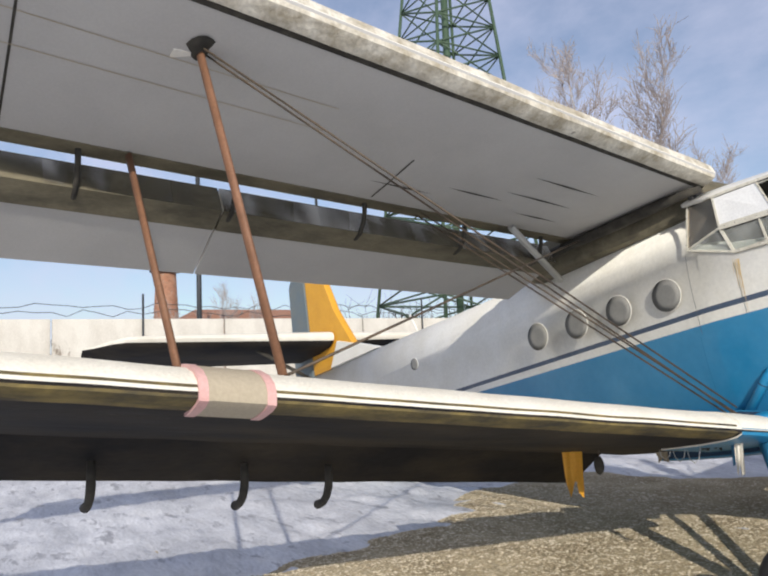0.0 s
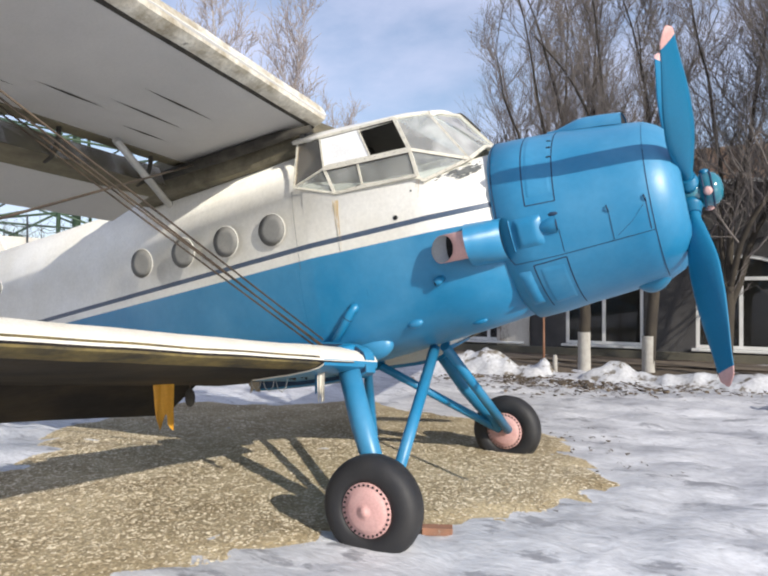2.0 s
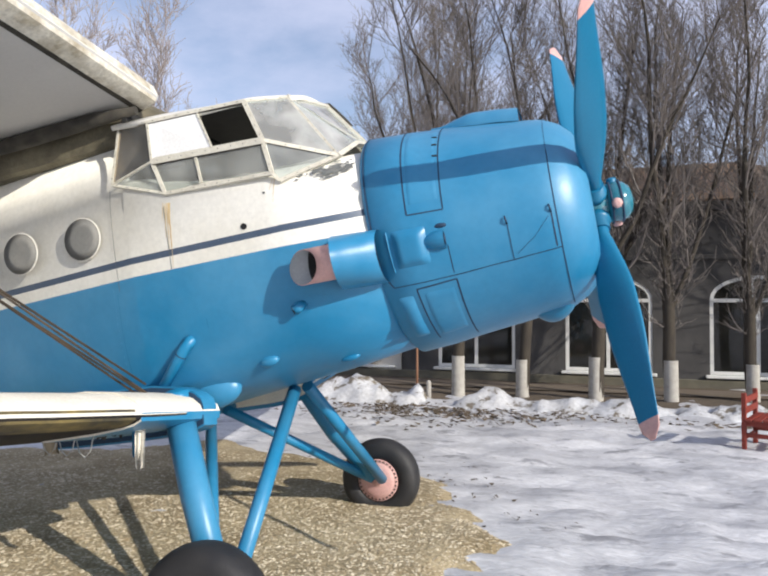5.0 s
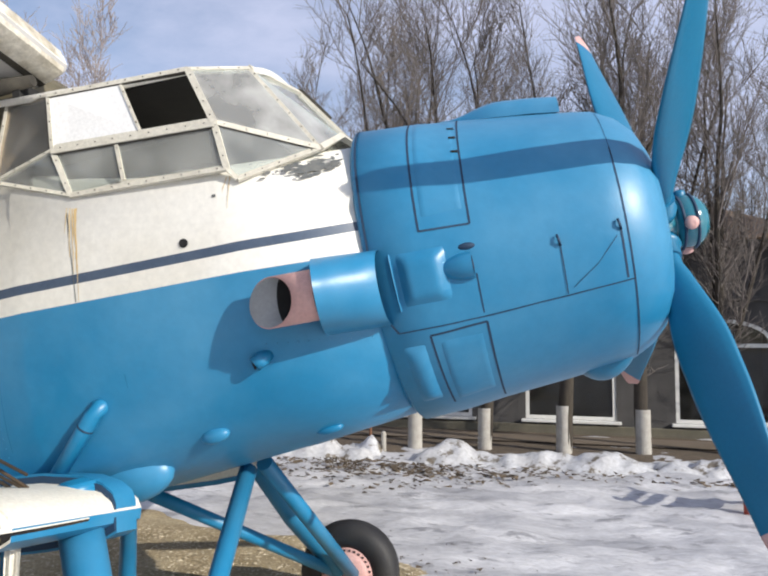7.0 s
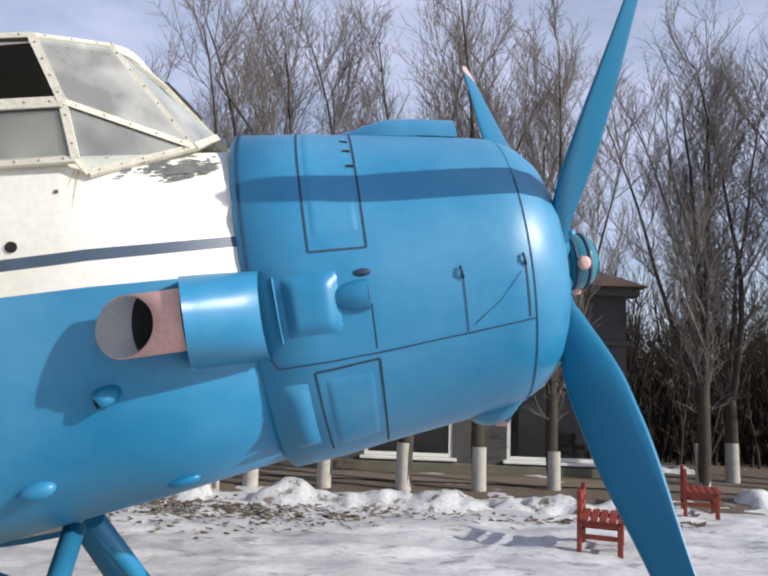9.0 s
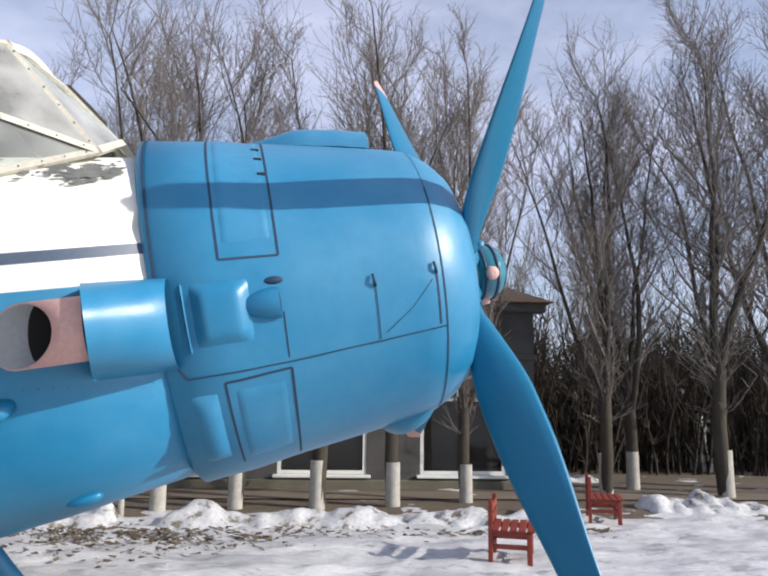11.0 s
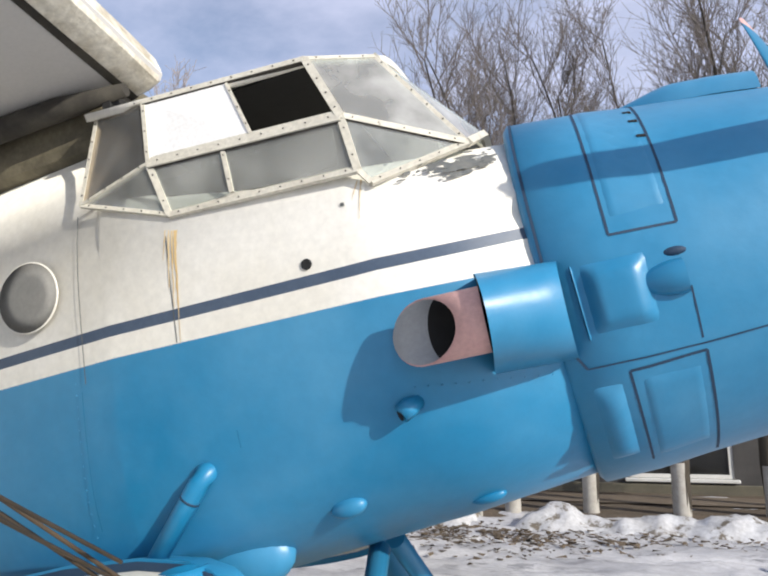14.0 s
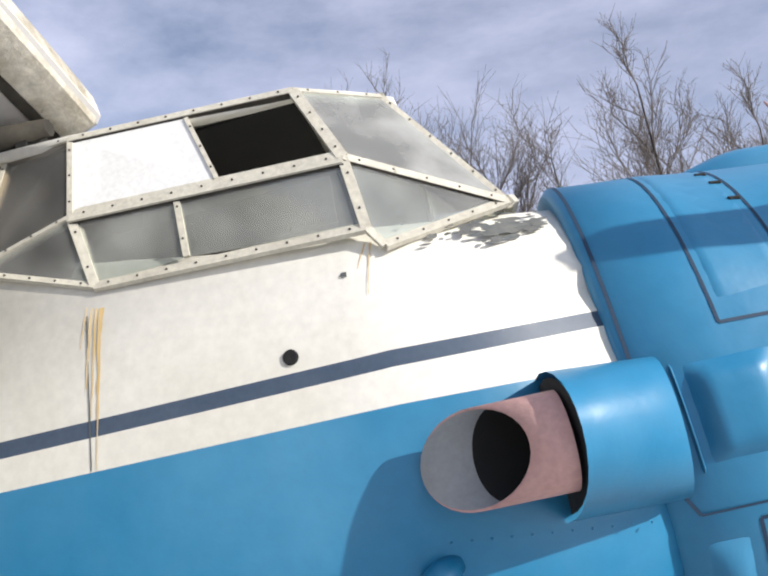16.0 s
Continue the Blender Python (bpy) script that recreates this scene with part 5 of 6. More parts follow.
def building():
    b = thing("grey_building", "grey stucco one-storey building with arched white windows", "building", at=(0, BY, 0))
    bm = bmesh.new()
    # wall in bays, with real openings
    edges = [wall_x0] + [v for x, w in WIN for v in (x, x + w)] + [wall_x1]
    deep = 0.35

    def face(pts, y):
        return [bm.verts.new((x, y, z)) for x, z in pts]

    for k in range(0, len(edges) - 1, 2):
        a, c = edges[k], edges[k + 1]
        for y in (0, deep):
            bm.faces.new(face([(a, 0), (c, 0), (c, wall_h), (a, wall_h)], y))
    for x, w in WIN:
        for y in (0, deep):
            bm.faces.new(face([(x, 0), (x + w, 0), (x + w, SILL), (x, SILL)], y))
            top = [(px, pz) for px, pz in arch(x, w)[1:-1]]
            for p, q in zip(top, top[1:]):
                bm.faces.new(face([p, q, (q[0], wall_h), (p[0], wall_h)], y))
        ring = arch(x, w)
        for p, q in zip(ring, ring[1:] + ring[:1]):
            bm.faces.new([bm.verts.new((px, y, pz)) for (px, pz), y in ((p, 0), (q, 0), (q, deep), (p, deep))])
    bmesh.ops.remove_doubles(bm, verts=bm.verts, dist=0.0005)
    part("front_wall", bm, STUCCO, b, "stained grey stucco wall with tree shade in its colour")
    bm = bmesh.new()
    block(bm, (0.35, 9, wall_h), Matrix.Translation((wall_x1 - 0.175, 4.86, wall_h / 2)))
    part("side_wall", bm, STUCCO, b)
    bm = bmesh.new()
    block(bm, (0.35, 9, wall_h), Matrix.Translation((wall_x0 + 0.175, 4.86, wall_h / 2)))
    part("side_wall", bm, STUCCO, b)
    bm = bmesh.new()
    block(bm, (wall_x1 - wall_x0, 0.3, wall_h), Matrix.Translation(((wall_x0 + wall_x1) / 2, 9.2, wall_h / 2)))
    part("back_wall", bm, STUCCO, b)
    bm = bmesh.new()
    block(bm, (wall_x1 - wall_x0 - 0.8, 0.05, wall_h - 0.2), Matrix.Translation(((wall_x0 + wall_x1) / 2, 2.6, wall_h / 2)))
    part("inner_wall", bm, PLINTH, b, "dim interior wall")
    bm = bmesh.new()
    block(bm, (wall_x1 - wall_x0 + 0.1, 0.12, 0.34), Matrix.Translation(((wall_x0 + wall_x1) / 2, -0.05, 0.13)), 0.02)
    part("plinth", bm, PLINTH, b, "damp brown plinth")
    bm = bmesh.new()
    block(bm, (wall_x1 - wall_x0 + 0.1, 0.10, 0.12), Matrix.Translation(((wall_x0 + wall_x1) / 2, -0.045, 3.28)), 0.02)
    part("string_course", bm, STUCCO, b)
    bm = bmesh.new()
    block(bm, (wall_x1 - wall_x0 + 0.5, 0.4, 0.22), Matrix.Translation(((wall_x0 + wall_x1) / 2, -0.1, wall_h + 0.05)), 0.03)
    part("cornice", bm, STUCCO, b)
    bm = bmesh.new()
    vs = [bm.verts.new(v) for v in ((wall_x0 - 0.4, -0.5, wall_h + 0.17), (wall_x1 + 0.4, -0.5, wall_h + 0.17), (wall_x1 - 1.5, 4.7, wall_h + 2.0), (wall_x0 + 1.5, 4.7, wall_h + 2.0),
                                    (wall_x0 - 0.4, 9.8, wall_h + 0.17), (wall_x1 + 0.4, 9.8, wall_h + 0.17))]
    for f in ((0, 1, 2, 3), (3, 2, 5, 4), (1, 5, 2), (0, 3, 4), (0, 4, 5, 1)):
        bm.faces.new([vs[i] for i in f])
    part("roof", bm, ROOF, b, "rusty brown sheet roof")
    bm = bmesh.new()
    block(bm, (2.5, 0.12, 0.10), Matrix.Translation((-1.0, -0.52, wall_h + 0.16)), 0.02)
    part("gutter", bm, WINDOW_WHITE, b, "white gutter piece")
    bm = bmesh.new()
    block(bm, (1.0, 0.06, 2.0), Matrix.Translation((-6.9, -0.05, 1.05)), 0.01)
    part("pale_door", bm, CONCRETE, b, "pale boarded door")
    for x, w in WIN:
        bm = bmesh.new()
        ring_out, ring_in = arch(x, w), arch(x + 0.0, w, -0.085)
        ring_in = [(px, max(pz, SILL + 0.085)) for px, pz in ring_in]
        for p, q, r, s in zip(ring_out, ring_out[1:] + ring_out[:1], ring_in[1:] + ring_in[:1], ring_in):
            for y0, y1 in ((0.02, 0.09),):
                f = [bm.verts.new((v[0], y0, v[1])) for v in (p, q, r, s)]
                g = [bm.verts.new((v[0], y1, v[1])) for v in (p, q, r, s)]
                bm.faces.new(f), bm.faces.new(g)
                bm.faces.new((f[2], f[3], g[3], g[2])), bm.faces.new((f[0], f[1], g[1], g[0]))
        fr = part("window", bm, WINDOW_WHITE, b, "white arched window with dark panes")
        bars = [((x + w / 2, SILL), (x + w / 2, SPRING)), ((x, SPRING), (x + w, SPRING)), ((x + w / 2 - 0.12, SPRING), (x + w / 2 - 0.12, CROWN - 0.03))]
        for (ax, az), (bx, bz) in bars:
            bm = bmesh.new()
            plank_between(bm, (ax, 0.055, az), (bx, 0.055, bz), 0.09, 0.06, (0, -1, 0))
            part("glazing_bar", bm, WINDOW_WHITE, fr)
        bm = bmesh.new()
        vs = [bm.verts.new((px, 0.06, pz)) for px, pz in arch(x, w, -0.03)]
        bm.faces.new(vs)
        part("pane", bm, HOUSE_GLASS, fr)
        bm = bmesh.new()
        block(bm, (w + 0.2, 0.18, 0.07), Matrix.Translation((x + w / 2, -0.06, SILL - 0.04)), 0.015)
        part("window_sill", bm, WINDOW_WHITE, fr)


building()


# ---- trees ----
def limb(out, p, d, length, r0, r1, rnd, wander, lift, sides, steps):
    """A wandering tapered limb; returns its points with directions and radii."""
    pts = [(Vector(p), Vector(d).normalized(), r0)]
    for k in range(steps):
        d = (pts[-1][1] + Vector((rnd.gauss(0, wander), rnd.gauss(0, wander), rnd.gauss(0, wander) + lift))).normalized()
        pts.append((pts[-1][0] + d * (length / steps), d, r0 + (r1 - r0) * (k + 1) / steps))
    verts, faces = out
    base = len(verts)
    for q, dd, r in pts:
        a, b = ring_frame(dd)
        for s in range(sides):
            t = math.tau * s / sides
            verts.append(tuple(q + (a * math.cos(t) + b * math.sin(t)) * r))
    for k in range(steps):
        for s in range(sides):
            i, j = base + k * sides + s, base + k * sides + (s + 1) % sides
            faces.append((i, j, j + sides, i + sides))
    return pts


def tree_meshes(seed, height, stems, r, spread, twig, fine=1.0, clear=0.18, suckers=0):
    """Trunk and crown of a bare tree: upright stems that fork into ever finer twigs, with dense shoots low on the stems."""
    rnd = random.Random(seed)
    trunk, crown = ([], []), ([], [])
    first = limb(trunk, (0, 0, -0.1), (rnd.gauss(0, 0.03), rnd.gauss(0, 0.03), 1), height * clear, r, r * 0.9, rnd, 0.05, 0.1, 10, 5)
    for k in range(stems):
        fork = first[-1 - k % 2]
        a = math.tau * (k + rnd.random() * 0.6) / stems
        tilt = spread * rnd.uniform(0.35, 1.25) if stems > 1 else 0.05
        d = Vector((math.cos(a) * tilt, math.sin(a) * tilt, 1))
        main = limb(trunk, fork[0] - fork[1] * 0.1, d, height * rnd.uniform(0.62, 0.84), r * rnd.uniform(0.42, 0.66), 0.013, rnd, 0.075, 0.05, 7, 12)
        for q, dd, rad in main[2:]:
            for _ in range(2 if rnd.random() < 0.6 else 1):
                b = rnd.uniform(0, math.tau)
                out = Vector((math.cos(b), math.sin(b), rnd.uniform(0.7, 2.0)))
                reach = height * rnd.uniform(0.10, 0.25) * (0.55 + 0.45 * min(rad / (r * 0.4), 1))
                br = limb(crown, q, out, reach, max(rad * 0.42, 0.013), 0.008, rnd, 0.09, 0.10, 5, 5)
                for q2, d2, r2 in br[1:]:
                    for _ in range(rnd.choice((2, 2, 3))):
                        b2 = Vector((rnd.gauss(0, 1), rnd.gauss(0, 1), rnd.gauss(0.7, 0.6))).normalized()
                        tw = limb(crown, q2, d2 * 0.9 + b2 * 0.75, reach * rnd.uniform(0.3, 0.55), max(r2 * 0.5, 0.007), twig, rnd, 0.11, 0.10, 3, 3)
                        if fine > 0.5:
                            for q3, d3, r3 in tw[1:]:
                                for _ in range(2):
                                    b3 = Vector((rnd.gauss(0, 1), rnd.gauss(0, 1), rnd.gauss(0.4, 0.7))).normalized()
                                    limb(crown, q3, d3 * 0.8 + b3 * 0.7, reach * rnd.uniform(0.14, 0.3), twig * 0.9, twig * 0.6, rnd, 0.1, 0.05, 3, 1)
        for _ in range(suckers // stems):
            q, dd, rad = main[min(int(abs(rnd.gauss(0, 2.6))), 7)]
            b = rnd.uniform(0, math.tau)
            sh = limb(crown, q + Vector((0, 0, rnd.uniform(-0.4, 0.4))), (math.cos(b), math.sin(b), rnd.uniform(0.2, 1.8)), rnd.uniform(0.4, 1.3), 0.011, 0.006, rnd, 0.2, 0.16, 3, 4)
            for q2, d2, r2 in sh[1:]:
                limb(crown, q2, d2 + Vector((rnd.gauss(0, 0.8), rnd.gauss(0, 0.8), 0.3)), rnd.uniform(0.15, 0.45), 0.007, 0.005, rnd, 0.15, 0.1, 3, 2)
    return trunk, crown


def raw_mesh(name, data, mat):
    me = bpy.data.meshes.new(name)
    me.from_pydata(data[0], [], data[1])
    me.materials.append(mat)
    for p in me.polygons:
        p.use_smooth = True
    return me


def tree_kind(seed, height, stems, r, spread, bark, twig_mat, label, twig=0.005, fine=1.0, wash=0.0, clear=0.18, name="bare_tree", suckers=0):
    trunk, crown = tree_meshes(seed, height, stems, r, spread, twig, fine, clear, suckers)
    top = max(v[2] for v in crown[0])
    for d in (trunk, crown):
        d[0][:] = [(x, y, z * height / top) for x, y, z in d[0]]
    e = thing(name, label, "tree", group="bare trees")
    for n, d, m in (("trunk", trunk, bark), ("crown", crown, twig_mat)):
        o = new(n, raw_mesh(n, d, m))
        o.parent = e
    if wash:
        part("whitewash_band", tube(bmesh.new(), [(0, 0, -0.02), (0, 0, wash * 0.5), (0, 0, wash)], [r * 1.12, r * 1.06, r * 1.04], 12, False), LIME, e, "whitewashed trunk base")
    return e


ROW_LABEL = "bare grey-brown tree with whitewashed trunk beside the building"
kinds = [tree_kind(11 + k, 11.5, (4, 3, 5, 4)[k % 4], 0.145, (0.22, 0.15, 0.26, 0.24)[k % 4], BARK, TWIG, ROW_LABEL, wash=1.0, clear=(0.24, 0.28, 0.22, 0.26)[k % 4], suckers=(16, 10, 24, 110)[k % 4]) for k in range(4)]
# place and height of each tree of the row
ROW = [(-3.95, 17.1, 11.0), (-2.55, 17.2, 10.4), (-1.02, 17.3, 11.4), (0.46, 17.5, 10.9), (2.05, 18.1, 10.0), (5.6, 19.4, 11.8), (6.8, 20.6, 11.6), (8.2, 18.9, 13.4), (10.8, 20.5, 14.6), (12.4, 18.6, 14.0)]
rnd = random.Random(3)
for k, (x, y, h) in enumerate(ROW):
    m = pose(x, y, 0, 0, 0, rnd.uniform(0, 360)) @ Matrix.Scale(h / 11.5, 4)
    if k < len(kinds):
        kinds[k].matrix_basis = m
    else:
        copy_thing(kinds[(3, 3, 0, 3, 2, 1)[k - 4]], m).scale = m.to_scale()

for x, y, h, a in ((-8.1, 31.2, 17.6, 30), (-10.7, 32.5, 15.5, 140)):
    m = pose(x, y, 0, 0, 0, a) @ Matrix.Scale(h / 11.5, 4)
    copy_thing(kinds[2], m).scale = m.to_scale()

# the grove on the far side of the road
GROVE_LABEL = "slender bare tree in the grove behind the road"
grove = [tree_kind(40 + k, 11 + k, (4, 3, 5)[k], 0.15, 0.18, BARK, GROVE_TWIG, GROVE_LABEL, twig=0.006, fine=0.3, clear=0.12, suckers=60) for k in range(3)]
spots = []
rnd = random.Random(17)
for k in range(46):
    x = rnd.uniform(5.5, 34)
    y = rnd.uniform(23, 44) - max(0, (x - 12) * 0.4)
    spots.append((x, y))
spots += [(rnd.uniform(-14, 6), rnd.uniform(31, 38)) for _ in range(6)]
for k, (x, y) in enumerate(spots):
    m = pose(x, y, 0, 0, 0, rnd.uniform(0, 360)) @ Matrix.Scale(rnd.uniform(0.55, 0.9), 4)
    if k < 3:
        grove[k].matrix_basis = m
    else:
        copy_thing(grove[k % 3], m).scale = m.to_scale()

BIRCH_LABEL = "tall pale birch with hanging bare twigs far behind"
birch = tree_kind(71, 15, 3, 0.2, 0.14, BIRCH, BIRCH_TWIG, BIRCH_LABEL, twig=0.012, fine=1.0, name="birch")
birch.matrix_basis = pose(-28.8, 34.5, 0) @ Matrix.Scale(1.6, 4)
for x, y, s, a in ((-26.0, 35.5, 1.15, 90), (-40, 14, 0.5, 40), (-42, 11, 0.45, 80)):
    m = pose(x, y, 0, 0, 0, a) @ Matrix.Scale(s, 4)
    copy_thing(birch, m).scale = m.to_scale()


# ---- posts in the verge ----
tagged(part("marker_post", tube(bmesh.new(), [(0, 0, -0.1), (0, 0, 0.42), (0, 0, 0.46)], [0.055, 0.05, 0.03], 12), LIME), "short whitewashed marker post standing in the snow", "post").matrix_basis = pose(-4.42, 16.4, 0.0, 3, 0, 0)
tagged(part("thin_pole", tube(bmesh.new(), [(0, 0, -0.1), (0, 0, 1.4)], [0.03, 0.024], 10), RUST), "thin rusty brown pole standing in the snow", "pole").matrix_basis = pose(-4.72, 16.5, 0.0)


# ---- benches ----
def bench(at, turn, group="red benches"):
    b = thing("bench", "red painted wooden bench standing on trampled snow", "bench", group, at=at, turn=turn)

    def beam(name, size, c):
        bm = bmesh.new()
        block(bm, size, Matrix.Translation(c), 0.008)
        return part(name, bm, BENCH_RED, b)

    w = 0.85
    for x in (0.04, w - 0.04):
        beam("back_post", (0.075, 0.06, 0.80), (x, 0.50, 0.40))
        beam("leg", (0.075, 0.07, 0.40), (x, 0.0, 0.20))
        beam("side_rail", (0.05, 0.46, 0.06), (x, 0.25, 0.22))
        beam("side_rail", (0.05, 0.46, 0.07), (x, 0.25, 0.38))
    for k in range(5):
        beam("seat_slat", (w + 0.06, 0.095, 0.032), (w / 2, -0.02 + 0.115 * k, 0.43))
    for z in (0.56, 0.70):
        beam("back_slat", (w, 0.028, 0.09), (w / 2, 0.48, z))
    beam("front_rail", (w, 0.03, 0.05), (w / 2, 0.0, 0.17))
    beam("back_rail", (w, 0.03, 0.05), (w / 2, 0.50, 0.17))
    return b


bench((1.68, 12.5, 0.05), 72)
bench((4.25, 15.6, 0.05), 72)
bench((9.9, 15.8, 0.05), 80)


# ---- statue and park lamps ----
def statue():
    bm = bmesh.new()
    tube(bm, [(0, 0, 0.6), (0, 0, 0.95), (0.02, 0, 1.35), (0.02, 0, 1.62), (0.02, 0, 1.7)], [0.24, 0.2, 0.17, 0.2, 0.07], 12)
    tube(bm, [(0.02, 0, 1.68), (0.02, 0, 1.78), (0.03, 0, 1.9), (0.03, 0, 1.95)], [0.06, 0.105, 0.10, 0.04], 10)
    tube(bm, [(0.1, -0.02, 1.58), (0.3, -0.05, 1.35), (0.42, -0.05, 1.22)], [0.06, 0.05, 0.04], 8)
    tube(bm, [(0.1, 0.05, 1.58), (0.28, 0.04, 1.6), (0.4, 0, 1.75)], [0.06, 0.05, 0.035], 8)
    block(bm, (0.55, 0.5, 0.6), Matrix.Translation((0, 0, 0.3)), 0.03)
    tagged(part("statue", bm, PLASTER), "white plaster figure statue on a low base", "statue").matrix_basis = pose(11.4, 25.6, 0.0)


statue()


def park_lamp(x, y, h):
    l = thing("park_lamp", "short park lamp with white globe", "lamp", "park lamps", at=(x, y, 0))
    part("post", tube(bmesh.new(), [(0, 0, 0), (0, 0, h)], [0.05, 0.035], 8), POLE, l)
    bm = bmesh.new()
    bmesh.ops.create_uvsphere(bm, u_segments=14, v_segments=10, radius=0.16)
    part("globe", bm, PLASTER, l, "white globe", True, xf=Matrix.Translation((0, 0, h + 0.12)))


for x, y, h in ((11.6, 27.0, 2.5), (14.5, 25.5, 2.3), (7.6, 26.5, 2.3)):
    park_lamp(x, y, h)


# ---- far side behind the tail: wall, brick building, chimney, pole, towers ----
wall = thing("boundary_wall", "weathered white concrete panel wall with barbed wire", "wall", at=(-26, 0, 0), kind="structure")
bm_proto = bmesh.new()
block(bm_proto, (0.16, 2.94, 4.0), Matrix.Translation((0, 0, 2.0)), 0.02)
panel_first = None
for k in range(16):
    y = -14 + 3.0 * k
    if panel_first is None:
        panel_first = part("wall_panel", bm_proto, CONCRETE, wall, "whitewashed concrete panel")
        panel_first.location = (0, y, 0)
    else:
        o = new("wall_panel", panel_first.data)
        o.parent, o.location = wall, (0, y, 0)
    if k % 2 == 0:
        part("wire_post", tube(bmesh.new(), [(0.1, y + 1.5, 0), (0.1, y + 1.5, 4.9)], 0.04, 6), POLE, wall)
bm = bmesh.new()
rnd = random.Random(21)
for z in (4.2, 4.45):
    tube(bm, [(0.0 + rnd.uniform(-0.15, 0.15), -15 + 0.5 * k, z + rnd.uniform(-0.15, 0.15)) for k in range(98)], 0.012, 4)
part("barbed_wire", bm, POLE, wall)

far_house = thing("brick_building", "old brick building with low roof behind the wall", "building", at=(-52, 19.0, 0))
bm = bmesh.new()
block(bm, (8, 13, 5.2), Matrix.Translation((0, 0, 2.6)))
part("wall", bm, BRICK, far_house, "worn brick wall")
bm = bmesh.new()
vs = [bm.verts.new(v) for v in ((4.4, -7, 5.2), (4.4, 7, 5.2), (0, 4.5, 6.7), (0, -4.5, 6.7), (-4.4, 7, 5.2), (-4.4, -7, 5.2))]
for f in ((0, 1, 2, 3), (3, 2, 4, 5), (1, 4, 2), (0, 3, 5), (0, 5, 4, 1)):
    bm.faces.new([vs[i] for i in f])
part("roof", bm, BRICK, far_house)

chimney = thing("brick_chimney", "tall orange brick chimney with a gallery", "chimney", at=(-60, 14.2, 0))
part("shaft", tube(bmesh.new(), [(0, 0, 0), (0, 0, 6), (0, 0, 12.5)], [1.25, 1.05, 0.75], 16), BRICK, chimney)
part("gallery", revolve(bmesh.new(), [(10.6, 0.8), (10.6, 1.35), (10.75, 1.35), (10.75, 0.8)], 16, "z", close=True), POLE, chimney)


def mast(at, h, r, name, label):
    e = thing(name, label, "mast", at=at)
    part("pole", tube(bmesh.new(), [(0, 0, 0), (0, 0, h)], [r, r * 0.8], 10), POLE, e)
    return e


mast((-38, 10.9, 0), 13, 0.16, "utility_pole", "dark slim utility pole behind the wall")
mast((-36, 17.2, 0), 12, 0.10, "utility_pole", "pale steel utility pole behind the wall")


def lattice(name, at, h, w0, w1, bays, label, r=0.09, twist=0):
    """A four-legged steel tower with crossed bracing."""
    e = thing(name, label, "tower", at=at, turn=twist)
    corner = lambda k, z: Vector((((w0 + (w1 - w0) * z / h) / 2) * (1 if k in (0, 3) else -1), ((w0 + (w1 - w0) * z / h) / 2) * (1 if k in (0, 1) else -1), z))
    for k in range(4):
        part("leg", tube(bmesh.new(), [corner(k, 0), corner(k, h)], r, 6), LATTICE, e)
    for k in range(4):
        for b in range(bays):
            z0, z1 = h * b / bays, h * (b + 1) / bays
            n = (k + 1) % 4
            for p, q in ((corner(k, z0), corner(n, z1)), (corner(n, z0), corner(k, z1)), (corner(k, z1), corner(n, z1))):
                part("brace", tube(bmesh.new(), [p, q], r * 0.55, 4), LATTICE, e)
    part("ladder", tube(bmesh.new(), [(0, 0, 0), (0, 0, h)], r * 2.2, 6), LATTICE, e)
    return e


lattice("lattice_tower", (-34, 25.6, 0), 30, 8.2, 3.0, 16, "tall green steel lattice tower", 0.11)


def thicket(name, x0, x1, y0, y1, n, h, seed, label):
    rnd = random.Random(seed)
    data = ([], [])
    for _ in range(n):
        x, y = rnd.uniform(x0, x1), rnd.uniform(y0, y1)
        hh = h * rnd.uniform(0.4, 1.1)
        pts = limb(data, (x, y, -0.1), (rnd.gauss(0, 0.12), rnd.gauss(0, 0.12), 1), hh, 0.05, 0.012, rnd, 0.1, 0.05, 4, 5)
        for q, d, r in pts[1:]:
            for _ in range(3):
                limb(data, q, (rnd.gauss(0, 0.8), rnd.gauss(0, 0.8), 0.9), hh * rnd.uniform(0.12, 0.3), 0.018, 0.006, rnd, 0.15, 0.1, 3, 2)
    tagged(new(name, raw_mesh(name, data, SCRUB)), label, "undergrowth", kind="stuff")


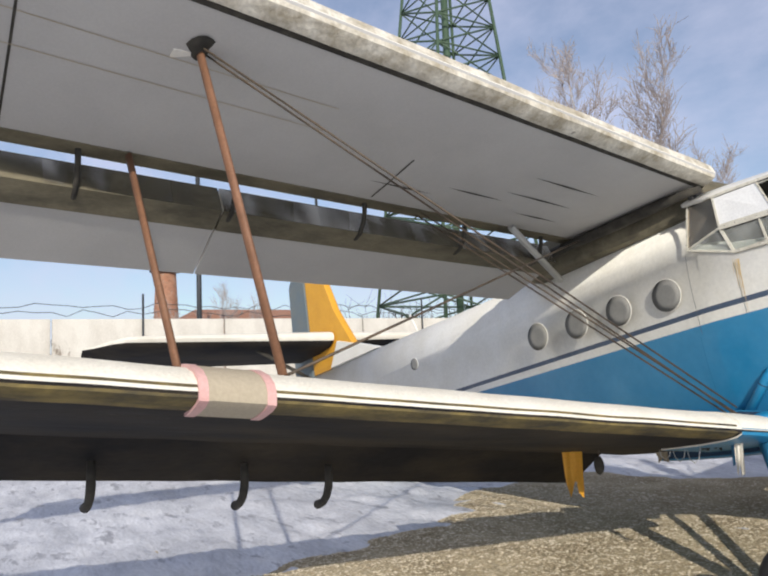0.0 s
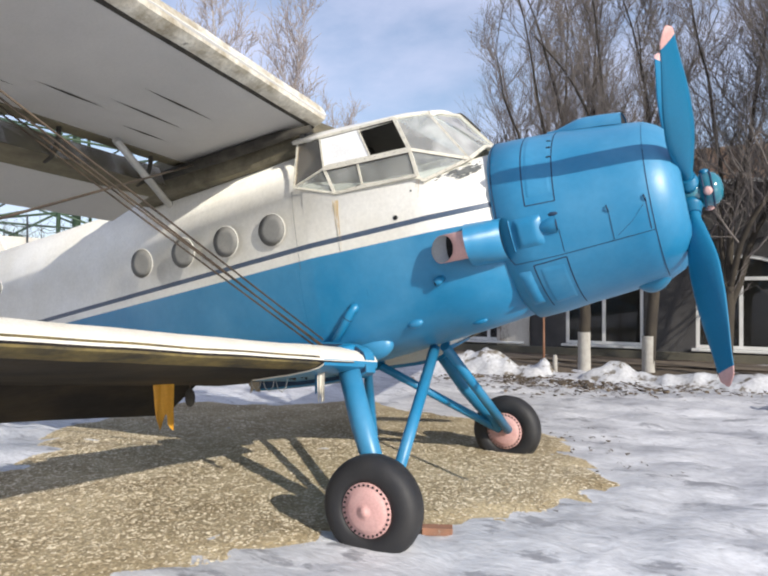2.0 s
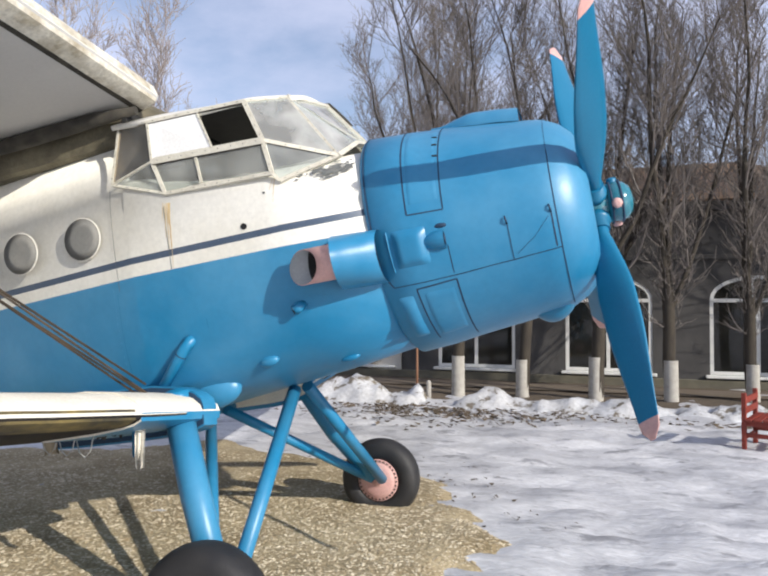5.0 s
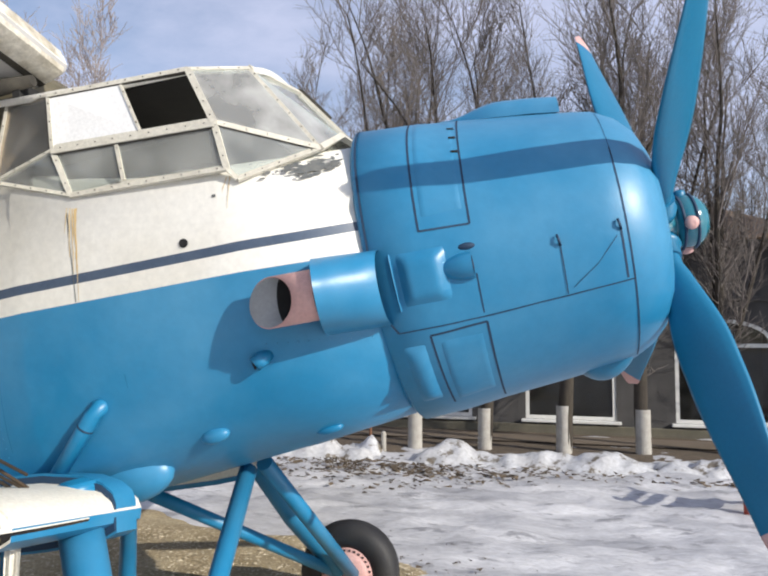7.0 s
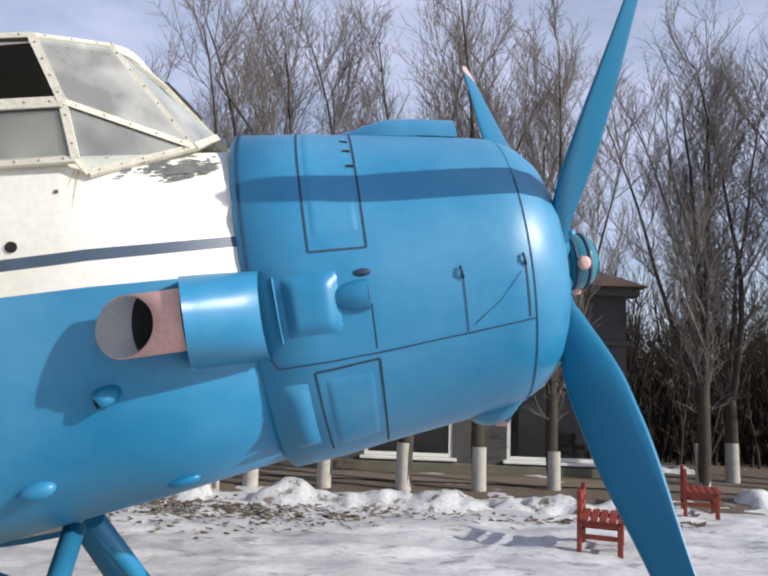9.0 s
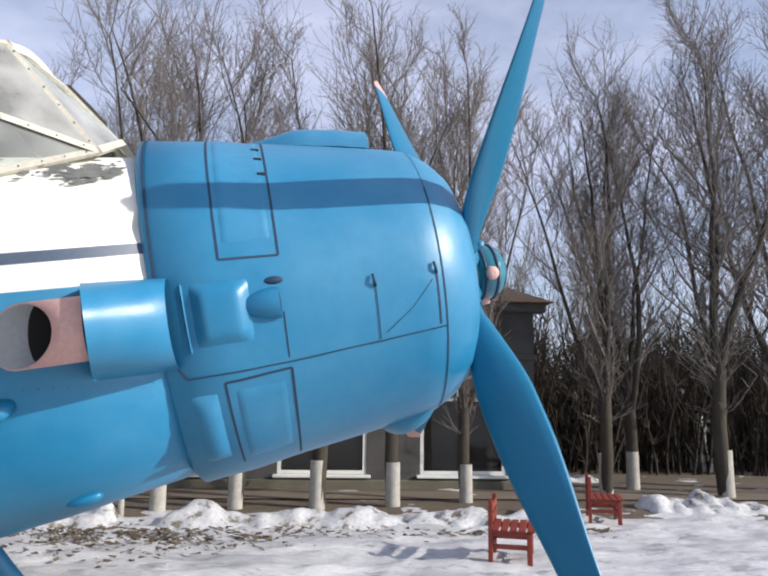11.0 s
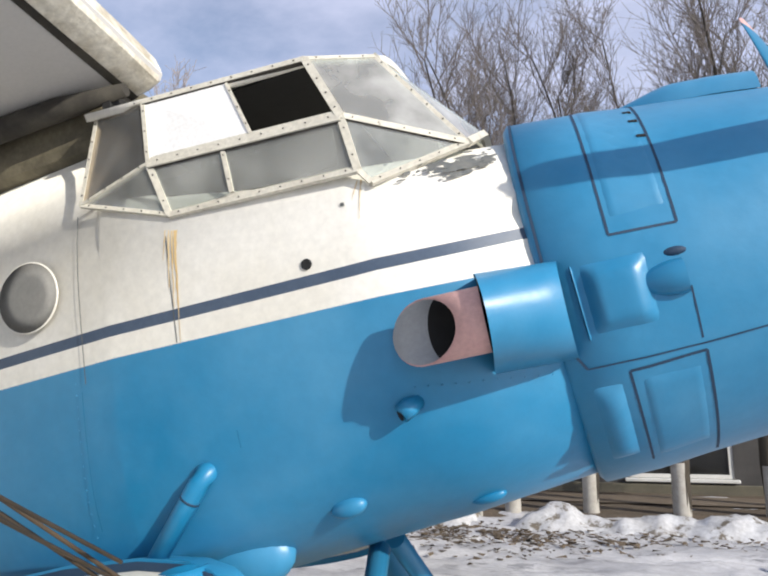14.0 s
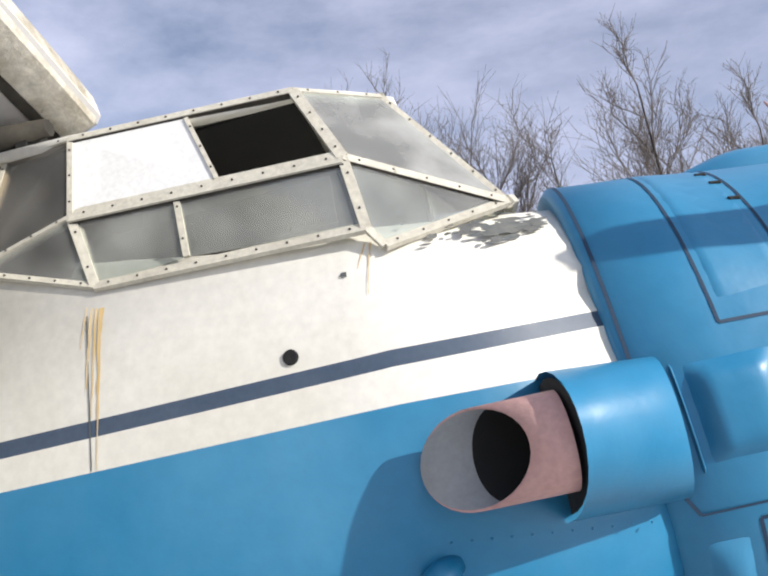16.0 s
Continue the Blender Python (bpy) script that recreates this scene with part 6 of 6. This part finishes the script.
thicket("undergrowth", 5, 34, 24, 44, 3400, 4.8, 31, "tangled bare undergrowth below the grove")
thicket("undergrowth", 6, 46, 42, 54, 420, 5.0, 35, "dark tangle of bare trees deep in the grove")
thicket("undergrowth", -60, -36, 24, 40, 260, 6.0, 32, "bare scrub behind the biplane's tail")
thicket("undergrowth", -62, -44, -6, 12, 120, 4.5, 33, "bare scrub behind the boundary wall")
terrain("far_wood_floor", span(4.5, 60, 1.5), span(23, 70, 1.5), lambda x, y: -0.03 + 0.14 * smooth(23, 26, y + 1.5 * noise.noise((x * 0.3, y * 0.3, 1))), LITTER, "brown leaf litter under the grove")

snow_bank("snow_bank", -9.5, -4.2, 16.1, 0.9, 0.55, 3, "heap of old snow along the verge", DIRTY_SNOW)
snow_bank("snow_bank", -4.0, 3.4, 15.9, 0.7, 0.42, 11, "low ridge of dirty ploughed snow", DIRTY_SNOW)
snow_bank("snow_bank", 5.2, 8.4, 17.4, 0.9, 0.5, 23, "heap of dirty snow beside the bench", DIRTY_SNOW)
snow_bank("snow_bank", 5.0, 7.0, 22.5, 0.7, 0.45, 27, "heap of snow across the road", DIRTY_SNOW)

# clods and dead leaves on the snow edge
rnd = random.Random(12)
bm = bmesh.new()
for n in range(1500):
    x, y = (rnd.gauss(-3.9, 1.2), rnd.gauss(14.4, 0.6)) if n < 750 else (rnd.uniform(-6, 4), rnd.gauss(15.0, 0.3)) if n < 1150 else (rnd.gauss(-2.6, 0.8), rnd.gauss(8.6, 0.9))
    s = rnd.uniform(0.012, 0.075) if n < 1150 else rnd.uniform(0.008, 0.03)
    vs = [bm.verts.new((x + rnd.uniform(-s, s) * 1.6, y + rnd.uniform(-s, s), 0.06 + rnd.uniform(-0.02, s * 0.6))) for _ in range(4)]
    for f in ((0, 1, 2), (0, 2, 3), (0, 1, 3), (1, 2, 3)):
        bm.faces.new([vs[i] for i in f])
tagged(part("earth_clods", bm, MUD), "dark clods and leaves on the melting snow", "debris", kind="stuff")

bm = bmesh.new()
block(bm, (0.24, 0.11, 0.06), None, 0.006)
tagged(part("brick", bm, BRICK), "single orange brick lying beside the wheel", "brick").matrix_basis = pose(-2.12, 5.62, 0.05, 0, 0, 25)
bm = tube(bmesh.new(), [(-0.28, 0, 0), (-0.1, 0.02, 0.005), (0.12, 0.0, 0.0), (0.24, -0.03, 0.0)], 0.012, 6)
tagged(part("bent_rod", bm, SLIT), "bent dark metal rod lying on snow", "rod").matrix_basis = pose(-1.45, 5.75, 0.03, 0, 0, -8)
pebbles()
